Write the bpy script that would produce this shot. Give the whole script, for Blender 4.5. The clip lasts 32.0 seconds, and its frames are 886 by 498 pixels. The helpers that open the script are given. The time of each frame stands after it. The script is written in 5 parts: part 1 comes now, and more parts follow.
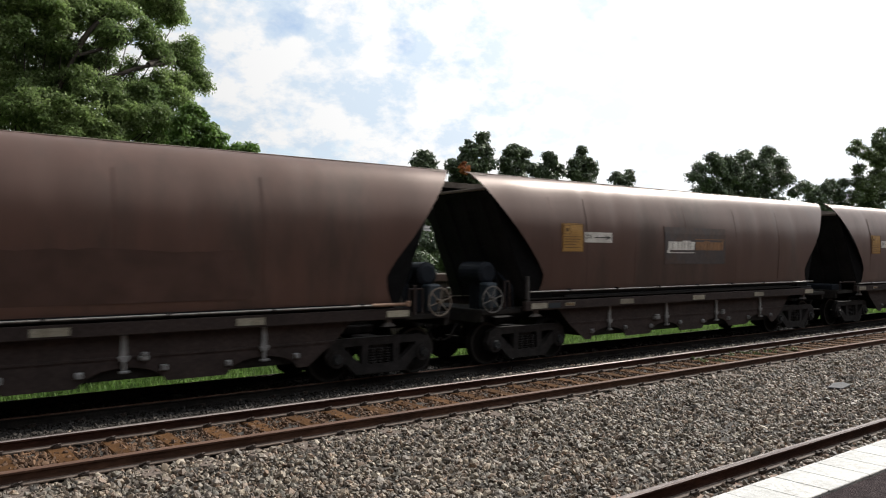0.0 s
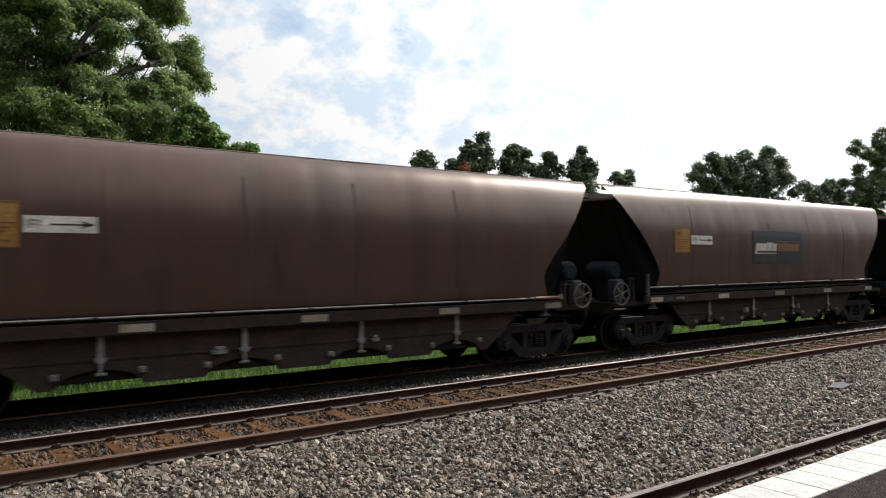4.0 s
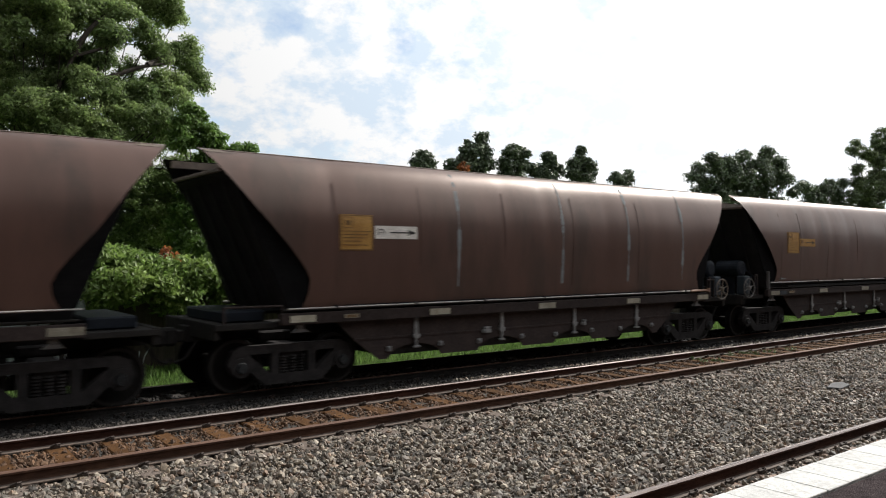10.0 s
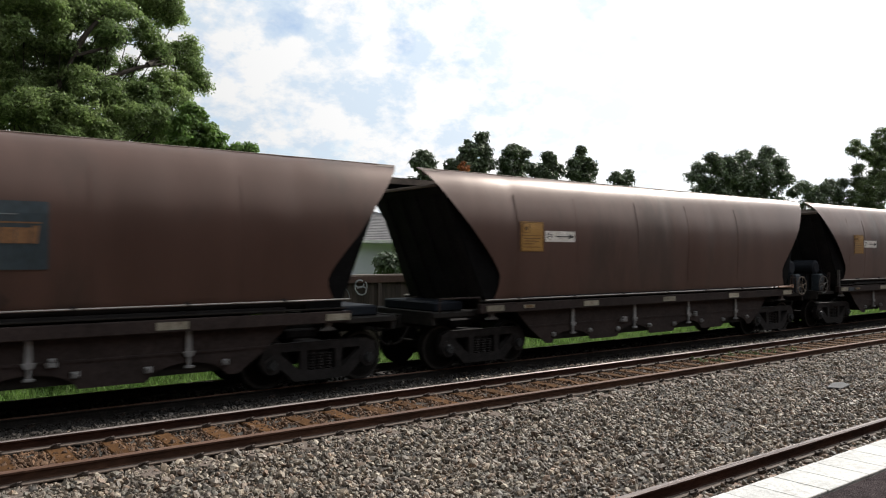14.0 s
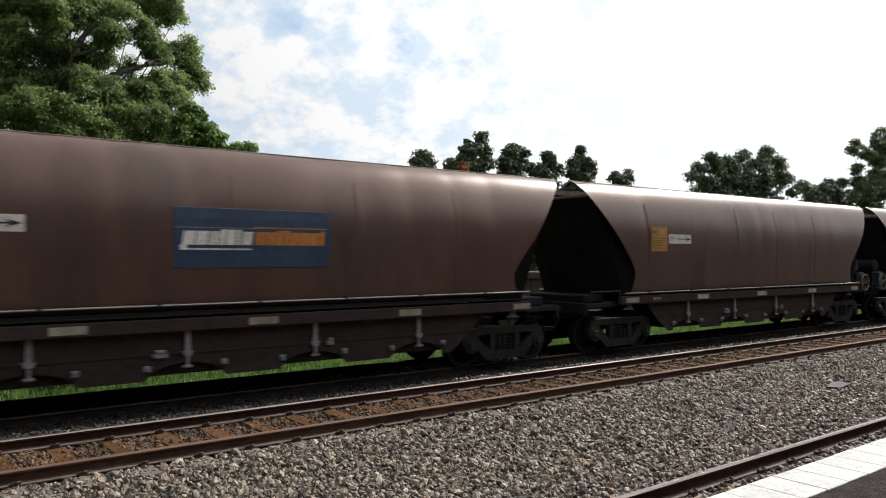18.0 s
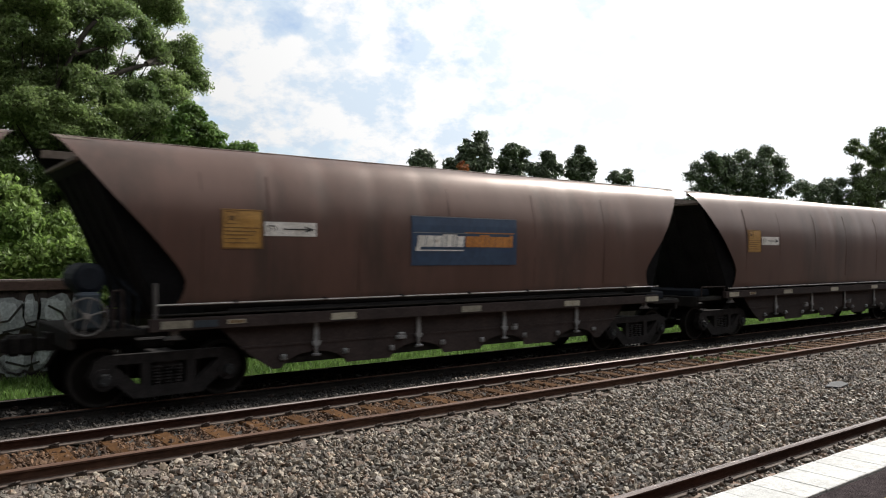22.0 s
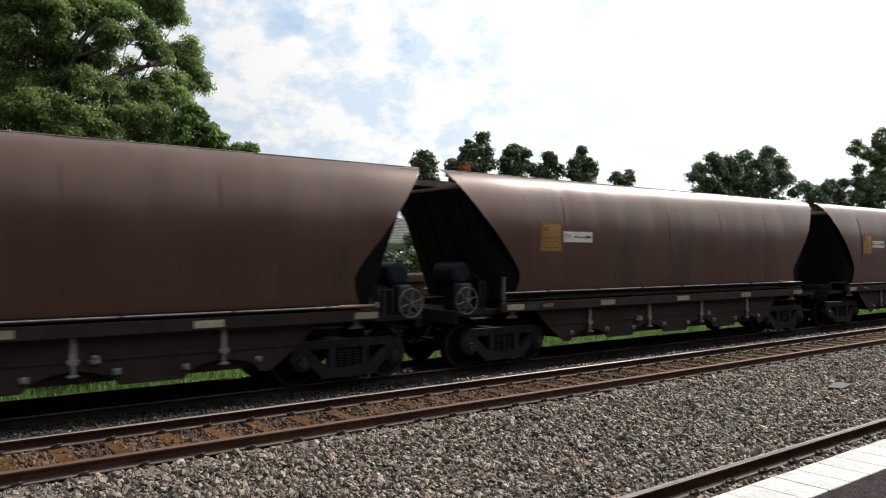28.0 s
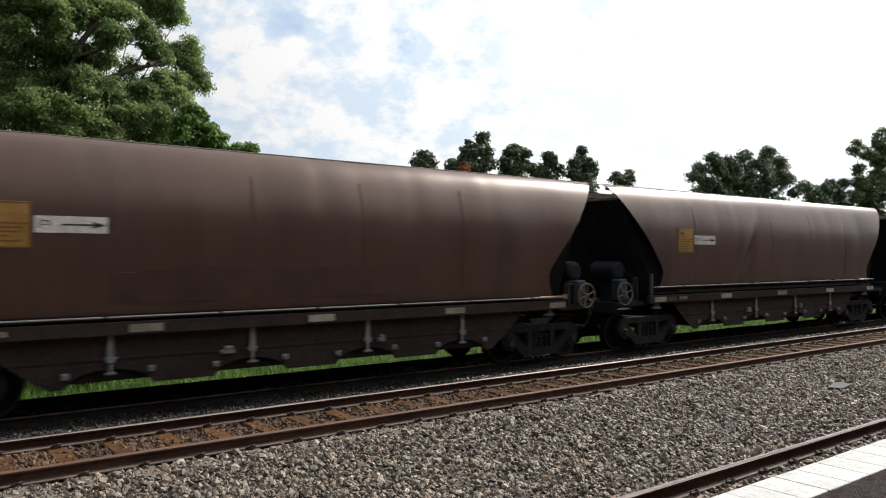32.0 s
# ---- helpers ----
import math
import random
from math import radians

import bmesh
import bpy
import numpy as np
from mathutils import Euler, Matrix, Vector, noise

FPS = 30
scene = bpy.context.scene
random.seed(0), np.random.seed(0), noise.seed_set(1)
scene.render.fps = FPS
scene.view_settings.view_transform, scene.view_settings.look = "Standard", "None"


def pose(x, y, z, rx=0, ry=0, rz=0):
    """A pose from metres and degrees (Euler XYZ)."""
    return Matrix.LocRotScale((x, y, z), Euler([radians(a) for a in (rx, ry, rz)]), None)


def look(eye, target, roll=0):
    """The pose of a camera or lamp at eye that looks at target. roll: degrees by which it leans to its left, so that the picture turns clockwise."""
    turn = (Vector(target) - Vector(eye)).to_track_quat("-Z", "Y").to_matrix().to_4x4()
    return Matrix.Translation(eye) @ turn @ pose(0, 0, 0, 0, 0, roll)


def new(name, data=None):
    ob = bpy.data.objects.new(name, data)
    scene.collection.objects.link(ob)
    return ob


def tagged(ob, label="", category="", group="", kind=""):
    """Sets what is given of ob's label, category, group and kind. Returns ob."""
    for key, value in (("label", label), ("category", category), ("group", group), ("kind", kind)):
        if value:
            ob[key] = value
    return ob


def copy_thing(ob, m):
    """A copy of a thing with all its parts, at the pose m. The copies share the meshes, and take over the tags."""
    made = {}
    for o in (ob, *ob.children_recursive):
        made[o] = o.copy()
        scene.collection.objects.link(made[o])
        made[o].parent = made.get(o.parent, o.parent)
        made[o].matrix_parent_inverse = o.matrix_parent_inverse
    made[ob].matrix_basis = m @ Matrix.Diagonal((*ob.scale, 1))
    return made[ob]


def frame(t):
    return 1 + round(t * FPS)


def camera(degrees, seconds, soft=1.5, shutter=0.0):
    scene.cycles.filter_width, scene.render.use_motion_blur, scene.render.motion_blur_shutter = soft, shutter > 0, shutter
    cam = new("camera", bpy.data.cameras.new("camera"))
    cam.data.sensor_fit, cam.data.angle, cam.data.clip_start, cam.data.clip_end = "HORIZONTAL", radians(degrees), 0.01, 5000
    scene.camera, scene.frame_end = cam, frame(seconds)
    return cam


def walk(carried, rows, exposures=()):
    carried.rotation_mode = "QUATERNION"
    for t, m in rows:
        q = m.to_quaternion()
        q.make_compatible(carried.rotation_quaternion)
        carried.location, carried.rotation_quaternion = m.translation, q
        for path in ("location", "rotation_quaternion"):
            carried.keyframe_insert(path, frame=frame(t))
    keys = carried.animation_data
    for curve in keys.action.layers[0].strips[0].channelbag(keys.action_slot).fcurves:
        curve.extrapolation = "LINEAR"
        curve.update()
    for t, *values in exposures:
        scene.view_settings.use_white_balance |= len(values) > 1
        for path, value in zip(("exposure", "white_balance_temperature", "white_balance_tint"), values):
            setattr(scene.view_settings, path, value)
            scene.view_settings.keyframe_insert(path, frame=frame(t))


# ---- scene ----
# Camera: a hand-held compact camera on the platform, almost still.
EYE = Vector((0.0, 0.0, 2.348))
YAW, PITCH = 52.70, 0.662


def aim(dx, dy):
    a, b = radians(YAW + dx), radians(PITCH + dy)
    return look(EYE, EYE + Vector((math.cos(a) * math.cos(b), math.sin(a) * math.cos(b), math.sin(b))))


cam = camera(61.39, 32.0, soft=1.1, shutter=0.14)
walk(cam, [(0, aim(0, 0)), (6.5, aim(0, 0)), (8, aim(-.043, 0)), (12, aim(-.06, 0)), (14.5, aim(-.05, 0)),
           (17, aim(-.06, -.02)), (19, aim(-.12, -.05)), (22, aim(-.13, -.06)), (23, aim(0, -.03)),
           (24, aim(-.06, -.04)), (25, aim(-.04, -.03)), (28, aim(0, 0)), (32, aim(0, 0))],
     exposures=[(0, 0.0), (32, 0.0)])

# ---- light ----
SUN_AZ, SUN_EL = 3.5, 37.0          # azimuth counted from +X towards +Y
world = bpy.data.worlds.new("world")
scene.world = world
world.use_nodes = True


CLOUD_SHIFT = (0.0, 0.0, 0.0)
BREAK_AZ, BREAK_EL = 64.0, 13.5      # middle of the broken, bluer part of the cloud


def make_world():
    t = world.node_tree
    t.nodes.clear()
    link = t.links.new
    out = t.nodes.new("ShaderNodeOutputWorld")
    bg = t.nodes.new("ShaderNodeBackground")
    bg.inputs["Strength"].default_value = 0.1
    sky = t.nodes.new("ShaderNodeTexSky")
    sky.sky_type = "NISHITA"
    sky.sun_disc = False
    sky.sun_elevation = radians(SUN_EL)
    sky.sun_rotation = radians(90 - SUN_AZ)
    sky.dust_density = 1.5
    co = t.nodes.new("ShaderNodeTexCoord")
    sep = t.nodes.new("ShaderNodeSeparateXYZ")
    link(co.outputs["Generated"], sep.inputs[0])
    up = t.nodes.new("ShaderNodeMath")
    up.operation = "ADD"
    up.inputs[1].default_value = 0.6
    link(sep.outputs["Z"], up.inputs[0])
    div = t.nodes.new("ShaderNodeVectorMath")
    div.operation = "DIVIDE"
    link(co.outputs["Generated"], div.inputs[0])
    link(up.outputs[0], div.inputs[1])
    shift = t.nodes.new("ShaderNodeVectorMath")
    shift.operation = "ADD"
    shift.inputs[1].default_value = CLOUD_SHIFT
    link(div.outputs[0], shift.inputs[0])
    big = t.nodes.new("ShaderNodeTexNoise")
    big.inputs["Scale"].default_value = 9.5
    big.inputs["Detail"].default_value = 9
    big.inputs["Roughness"].default_value = 0.56
    big.inputs["Distortion"].default_value = 0.1
    link(shift.outputs[0], big.inputs["Vector"])
    ramp = t.nodes.new("ShaderNodeValToRGB")
    ramp.color_ramp.elements[0].position = 0.30
    ramp.color_ramp.elements[0].color = (0.0, 0.0, 0.0, 1)
    ramp.color_ramp.elements[1].position = 0.46
    ramp.color_ramp.elements[1].color = (1, 1, 1, 1)
    link(big.outputs["Fac"], ramp.inputs[0])
    # cloud brightness: grey bellies and white tops
    bel = t.nodes.new("ShaderNodeTexNoise")
    bel.inputs["Scale"].default_value = 13.0
    bel.inputs["Detail"].default_value = 10
    bel.inputs["Roughness"].default_value = 0.62
    link(shift.outputs[0], bel.inputs["Vector"])
    col = t.nodes.new("ShaderNodeValToRGB")
    col.color_ramp.elements[0].position = 0.40
    col.color_ramp.elements[0].color = (0.70, 0.81, 0.93, 1)
    col.color_ramp.elements[1].position = 0.54
    col.color_ramp.elements[1].color = (1.0, 1.0, 1.0, 1)
    link(bel.outputs["Fac"], col.inputs[0])
    # the cloud is thinner and brighter towards the sun
    a, e = radians(SUN_AZ), radians(SUN_EL)
    dot = t.nodes.new("ShaderNodeVectorMath")
    dot.operation = "DOT_PRODUCT"
    link(co.outputs["Generated"], dot.inputs[0])
    dot.inputs[1].default_value = (math.cos(a) * math.cos(e), math.sin(a) * math.cos(e), math.sin(e))
    mr = t.nodes.new("ShaderNodeMapRange")
    mr.inputs["From Min"].default_value = -0.45
    mr.inputs["From Max"].default_value = 1.0
    mr.inputs["To Min"].default_value = 0.8
    mr.inputs["To Max"].default_value = 14.0
    link(dot.outputs["Value"], mr.inputs["Value"])
    sc = t.nodes.new("ShaderNodeVectorMath")
    sc.operation = "SCALE"
    link(mr.outputs[0], sc.inputs["Scale"])
    lift = t.nodes.new("ShaderNodeVectorMath")
    lift.operation = "MULTIPLY_ADD"
    lift.inputs[1].default_value = (1.38, 1.38, 1.36)
    lift.inputs[2].default_value = (.9, 1.0, 1.2)
    link(sky.outputs[0], lift.inputs[0])
    # the cloud is broken in one part of the sky and an even white veil round it
    ba, be = radians(BREAK_AZ), radians(BREAK_EL)
    near = t.nodes.new("ShaderNodeVectorMath")
    near.operation = "DOT_PRODUCT"
    link(co.outputs["Generated"], near.inputs[0])
    near.inputs[1].default_value = (math.cos(ba) * math.cos(be), math.sin(ba) * math.cos(be), math.sin(be))
    veil = t.nodes.new("ShaderNodeMapRange")
    veil.interpolation_type = "SMOOTHSTEP"
    veil.inputs["From Min"].default_value, veil.inputs["From Max"].default_value = .935, .99
    veil.inputs["To Min"].default_value, veil.inputs["To Max"].default_value = .5, 0.0
    link(near.outputs["Value"], veil.inputs["Value"])
    thick = t.nodes.new("ShaderNodeMath")
    thick.operation = "ADD"
    thick.use_clamp = True
    link(ramp.outputs[0], thick.inputs[0])
    link(veil.outputs[0], thick.inputs[1])
    even = t.nodes.new("ShaderNodeMix")
    even.data_type = "RGBA"
    link(veil.outputs[0], even.inputs["Factor"])
    link(col.outputs[0], even.inputs["A"])
    even.inputs["B"].default_value = (.97, .98, 1.0, 1)
    link(even.outputs["Result"], sc.inputs[0])
    mix = t.nodes.new("ShaderNodeMix")
    mix.data_type = "RGBA"
    link(thick.outputs[0], mix.inputs["Factor"])
    link(lift.outputs[0], mix.inputs["A"])
    link(sc.outputs[0], mix.inputs["B"])
    link(mix.outputs["Result"], bg.inputs["Color"])
    link(bg.outputs[0], out.inputs["Surface"])


make_world()
sun_data = bpy.data.lights.new("sun", "SUN")
sun_data.energy, sun_data.angle, sun_data.color = 5.0, radians(0.6), (1.0, 0.95, 0.88)
sun = new("sun", sun_data)
_a, _e = radians(SUN_AZ), radians(SUN_EL)
SUN_DIR = Vector((math.cos(_a) * math.cos(_e), math.sin(_a) * math.cos(_e), math.sin(_e)))
sun.matrix_world = look(SUN_DIR * 60, (0, 0, 0))


# ---- materials ----
def material(name, c1, c2, rough=0.7, metal=0.0, scale=4.0, stretch=(1, 1, 1), fine=40.0, fine_amt=0.25, bump=0.15,
             bump_scale=60.0, per_object=0.0, per_island=0.0, stain=None, stain_scale=1.2, stain_at=0.6, spec=0.5,
             translucent=0.0, space="Object", mixed=None, tint=None):
    m = bpy.data.materials.new(name)
    m.use_nodes = True
    t = m.node_tree
    link = t.links.new
    bsdf = t.nodes["Principled BSDF"]
    out = t.nodes["Material Output"]
    co = t.nodes.new("ShaderNodeTexCoord")
    mp = t.nodes.new("ShaderNodeMapping")
    mp.inputs["Scale"].default_value = stretch
    link(co.outputs[space], mp.inputs["Vector"])
    n1 = t.nodes.new("ShaderNodeTexNoise")
    n1.inputs["Scale"].default_value = scale
    n1.inputs["Detail"].default_value = 6
    link(mp.outputs[0], n1.inputs["Vector"])
    n2 = t.nodes.new("ShaderNodeTexNoise")
    n2.inputs["Scale"].default_value = fine
    n2.inputs["Detail"].default_value = 4
    link(mp.outputs[0], n2.inputs["Vector"])
    info = t.nodes.new("ShaderNodeObjectInfo")
    if per_object:
        sh = t.nodes.new("ShaderNodeVectorMath")
        sh.operation = "ADD"
        link(co.outputs[space], sh.inputs[0])
        k = t.nodes.new("ShaderNodeVectorMath")
        k.operation = "SCALE"
        k.inputs[0].default_value = (37.0, 11.0, 23.0)
        link(info.outputs["Random"], k.inputs["Scale"])
        link(k.outputs[0], sh.inputs[1])
        link(sh.outputs[0], mp.inputs["Vector"])
    r1 = t.nodes.new("ShaderNodeValToRGB")
    r1.color_ramp.elements[0].position, r1.color_ramp.elements[1].position = 0.32, 0.68
    r1.color_ramp.elements[0].color, r1.color_ramp.elements[1].color = (*c1, 1), (*c2, 1)
    link(n1.outputs["Fac"], r1.inputs[0])
    colour = r1.outputs[0]
    if mixed:
        # several kinds of stone, one for each loose piece
        isl = t.nodes.new("ShaderNodeNewGeometry")
        k1 = t.nodes.new("ShaderNodeMath")
        k1.operation = "MULTIPLY"
        k1.inputs[1].default_value = 37.7
        link(isl.outputs["Random Per Island"], k1.inputs[0])
        k2 = t.nodes.new("ShaderNodeMath")
        k2.operation = "FRACT"
        link(k1.outputs[0], k2.inputs[0])
        r2 = t.nodes.new("ShaderNodeValToRGB")
        r2.color_ramp.interpolation = "CONSTANT"
        while len(r2.color_ramp.elements) < len(mixed):
            r2.color_ramp.elements.new(.5)
        for i, c in enumerate(mixed):
            r2.color_ramp.elements[i].position = i / len(mixed)
            r2.color_ramp.elements[i].color = (*c, 1)
        link(k2.outputs[0], r2.inputs[0])
        m0 = t.nodes.new("ShaderNodeMix")
        m0.data_type = "RGBA"
        m0.inputs["Factor"].default_value = .72
        link(colour, m0.inputs["A"])
        link(r2.outputs[0], m0.inputs["B"])
        colour = m0.outputs["Result"]
    if stain:
        n3 = t.nodes.new("ShaderNodeTexNoise")
        n3.inputs["Scale"].default_value = stain_scale
        n3.inputs["Detail"].default_value = 8
        n3.inputs["Roughness"].default_value = 0.65
        link(mp.outputs[0], n3.inputs["Vector"])
        r3 = t.nodes.new("ShaderNodeValToRGB")
        r3.color_ramp.elements[0].position, r3.color_ramp.elements[1].position = stain_at - 0.06, stain_at + 0.08
        link(n3.outputs["Fac"], r3.inputs[0])
        mx = t.nodes.new("ShaderNodeMix")
        mx.data_type = "RGBA"
        link(r3.outputs[0], mx.inputs["Factor"])
        link(colour, mx.inputs["A"])
        mx.inputs["B"].default_value = (*stain, 1)
        colour = mx.outputs["Result"]
    val = t.nodes.new("ShaderNodeMapRange")
    val.inputs["From Min"].default_value, val.inputs["From Max"].default_value = 0.3, 0.7
    val.inputs["To Min"].default_value, val.inputs["To Max"].default_value = 1 - fine_amt, 1 + fine_amt
    link(n2.outputs["Fac"], val.inputs["Value"])
    fac = val.outputs[0]
    for amt, src in ((per_object, info.outputs["Random"]), (per_island, None)):
        if not amt:
            continue
        if src is None:
            src = t.nodes.new("ShaderNodeNewGeometry").outputs["Random Per Island"]
        v = t.nodes.new("ShaderNodeMapRange")
        v.inputs["To Min"].default_value, v.inputs["To Max"].default_value = 1 - amt, 1 + amt
        link(src, v.inputs["Value"])
        mu = t.nodes.new("ShaderNodeMath")
        mu.operation = "MULTIPLY"
        link(fac, mu.inputs[0])
        link(v.outputs[0], mu.inputs[1])
        fac = mu.outputs[0]
    sc = t.nodes.new("ShaderNodeVectorMath")
    sc.operation = "SCALE"
    link(colour, sc.inputs[0])
    link(fac, sc.inputs["Scale"])
    link(sc.outputs[0], bsdf.inputs["Base Color"])
    bsdf.inputs["Metallic"].default_value = metal
    bsdf.inputs["Specular IOR Level"].default_value = spec
    if tint:
        bsdf.inputs["Specular Tint"].default_value = (*tint, 1)
    rr = t.nodes.new("ShaderNodeMapRange")
    rr.inputs["To Min"].default_value, rr.inputs["To Max"].default_value = max(0.05, rough - 0.12), min(1, rough + 0.12)
    link(n1.outputs["Fac"], rr.inputs["Value"])
    link(rr.outputs[0], bsdf.inputs["Roughness"])
    if bump:
        n4 = t.nodes.new("ShaderNodeTexNoise")
        n4.inputs["Scale"].default_value = bump_scale
        n4.inputs["Detail"].default_value = 5
        link(co.outputs[space], n4.inputs["Vector"])
        b = t.nodes.new("ShaderNodeBump")
        b.inputs["Strength"].default_value = bump
        b.inputs["Distance"].default_value = 0.02
        link(n4.outputs["Fac"], b.inputs["Height"])
        link(b.outputs[0], bsdf.inputs["Normal"])
    if translucent:
        tr = t.nodes.new("ShaderNodeBsdfTranslucent")
        link(sc.outputs[0], tr.inputs["Color"])
        ms = t.nodes.new("ShaderNodeMixShader")
        ms.inputs[0].default_value = translucent
        link(bsdf.outputs[0], ms.inputs[1])
        link(tr.outputs[0], ms.inputs[2])
        link(ms.outputs[0], out.inputs["Surface"])
    return m


M = {}
M["body"] = material("wagon_paint", (.063, .0340, .0280), (.095, .0510, .0415), .40, 0, .8, (.9, 1, .25), 2.6, .14, .03, 90,
                     per_object=.15, stain=(.036, .0235, .0205), stain_scale=.8, stain_at=.55, spec=.95, tint=(1.0, .77, .67))
M["seam"] = material("grimy_seam", (.050, .027, .0225), (.078, .041, .0335), .46, 0, .8, (1, 1, .4), 6, .25, .05, 60, per_object=.15, spec=.75, tint=(1.0, .77, .67))
# near-black for hopper inside, ends and side foot: shade put into the colour
M["body_shade"] = material("hopper_inside_shade", (.014, .014, .0148), (.025, .0245, .0255), .9, 0, 2, fine=25, spec=.12)
# pale wear on top rim and corners; painted sunlight on the end lip
M["rim"] = material("worn_or_sunlit_rim", (.11, .085, .068), (.19, .15, .12), .75, 0, 4, fine=20)
M["under"] = material("underframe_grime", (.029, .022, .0208), (.049, .0365, .0342), .85, 0, 2.5, fine=20, bump=.2, per_object=.15, spec=.25)
# grimy black steel; on the train's rails it also stands in for shade
M["black"] = material("black_grime_and_shade", (.017, .016, .0155), (.030, .028, .026), .85, 0, 5, fine=30, bump=.25, spec=.15)
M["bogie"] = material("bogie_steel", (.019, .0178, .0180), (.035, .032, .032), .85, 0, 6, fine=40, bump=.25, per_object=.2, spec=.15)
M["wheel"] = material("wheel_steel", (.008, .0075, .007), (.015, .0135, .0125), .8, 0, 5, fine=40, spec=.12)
M["tyre"] = material("tyre_face", (.020, .019, .018), (.034, .032, .03), .55, .1, 5, fine=40, spec=.3)
M["rail_pipe"] = material("worn_pipe", (.34, .32, .30), (.50, .48, .45), .4, .3, 8, fine=50, fine_amt=.15)
M["grey"] = material("galvanised", (.17, .175, .18), (.30, .305, .31), .55, .1, 6, fine=40)
M["plate"] = material("marker_plate", (.25, .23, .175), (.39, .365, .295), .6, 0, 5, fine=40, per_object=.3, stain=(.16, .12, .09), stain_scale=4, stain_at=.66)
M["yellow"] = material("data_panel_yellow", (.33, .17, .035), (.43, .24, .055), .55, 0, 3, fine=30, per_object=.14)
M["ink"] = material("panel_ink", (.13, .07, .022), (.18, .10, .03), .6, 0, 6, fine=30, bump=0)
M["white"] = material("arrow_white", (.62, .60, .55), (.80, .78, .74), .5, 0, 4, fine=30, per_object=.12, stain=(.35, .28, .22), stain_scale=3, stain_at=.68)
M["dark"] = material("black_paint", (.02, .02, .02), (.035, .033, .03), .6, 0, 6, bump=0)
M["blue"] = material("sign_blue", (.020, .045, .095), (.035, .07, .13), .5, 0, 2, (.6, 1, .4), 20, .2, .03)
M["blue_old"] = material("sign_blue_faded", (.052, .046, .048), (.072, .056, .054), .55, 0, 2, (.6, 1, .4), 20, .2, .03, stain=(.08, .05, .04), stain_scale=3, stain_at=.52)
M["blue_dull"] = material("sign_blue_dull", (.022, .030, .042), (.034, .042, .055), .5, 0, 2, (.6, 1, .4), 20, .2, .03)
M["blue_teal"] = material("sign_blue_teal", (.026, .044, .056), (.048, .072, .086), .5, 0, 2, (.6, 1, .4), 20, .25, .03, stain=(.055, .05, .046), stain_scale=2.2, stain_at=.6)
M["orange"] = material("sign_orange", (.42, .16, .03), (.52, .22, .05), .55, 0, 3, fine=20, bump=0)
M["orange_old"] = material("sign_orange_faded", (.20, .10, .045), (.27, .14, .06), .55, 0, 3, fine=20, bump=0)
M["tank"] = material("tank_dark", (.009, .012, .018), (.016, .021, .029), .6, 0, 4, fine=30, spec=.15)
M["bluebox"] = material("blue_casting", (.015, .024, .034), (.030, .045, .060), .6, 0, 4, fine=30, per_object=.3)
M["cap"] = material("axle_cap_grey", (.015, .017, .019), (.027, .030, .033), .6, .1, 5, fine=30, per_object=.3)
M["brass"] = material("worn_wheel_rim", (.14, .115, .09), (.24, .20, .165), .6, .1, 6, fine=40, per_object=.3)
# near-black that stands in for the deep shadow at the wagon ends
M["web_shade"] = material("web_shade_black", (.0055, .0055, .006), (.010, .010, .0105), .95, 0, 3, fine=25, spec=.03)
M["dim"] = material("dusty_dim_steel", (.075, .07, .068), (.13, .122, .118), .7, .05, 6, fine=40, per_object=.25)
M["rail_dust"] = material("pale_dusty_steel", (.12, .115, .11), (.20, .19, .18), .6, .1, 6, fine=40, per_object=.3)
M["rust_pipe"] = material("rusty_pipe", (.20, .12, .08), (.30, .19, .13), .7, .1, 6, fine=40)
M["coat"] = material("grey_paint_patch", (.034, .0225, .0203), (.048, .0295, .026), .46, 0, 1.2, fine=3, stain=(.055, .033, .028), stain_scale=.9, stain_at=.6, spec=.75, tint=(1.0, .78, .70))
# thin band, slightly darker than the body colour
M["coat_thin"] = material("thin_dull_band", (.044, .026, .0225), (.068, .037, .031), .46, 0, 1.2, fine=3, stain=(.052, .030, .026), stain_scale=.9, stain_at=.55, spec=.8, tint=(1.0, .77, .68))
M["chalk"] = material("sprayed_white", (.40, .44, .46), (.58, .62, .64), .8, 0, 3, fine=20, bump=0)
M["spray_pale"] = material("sprayed_pale_grey", (.24, .26, .275), (.36, .385, .40), .8, 0, 2, fine=20, bump=0)
M["sprayb"] = material("sprayed_grey", (.16, .18, .19), (.26, .28, .29), .8, 0, 2, fine=20, bump=0)
M["rail"] = material("rail_rust", (.030, .0145, .011), (.058, .027, .019), .9, 0, 5, (.25, 1, 1), 40, .3, .3, 80, spec=.12)
M["rail_orange"] = material("rail_rust_orange", (.045, .024, .017), (.085, .045, .030), .9, 0, 5, (.25, 1, 1), 40, .3, .3, 80, spec=.2)
M["railhead"] = material("rail_head_worn", (.26, .21, .19), (.40, .34, .31), .30, .8, 3, (.15, 4, 1), 40, .2, .05)
M["railhead_rust"] = material("rail_head_rusty", (.10, .05, .032), (.17, .095, .065), .7, .2, 3, (.15, 4, 1), 40, .2, .05)
M["railfoot"] = material("rail_foot_dusty", (.085, .062, .05), (.15, .118, .098), .85, 0, 6, (.4, 1, 1), 40, .3, .2)
M["clip"] = material("clip_steel", (.025, .017, .013), (.05, .034, .026), .75, .1, 8)
M["sleeper"] = material("sleeper_concrete", (.20, .14, .11), (.33, .27, .23), .9, 0, 5, fine=50, bump=.4, per_object=.15, stain=(.17, .085, .045), stain_scale=2.5, stain_at=.52)
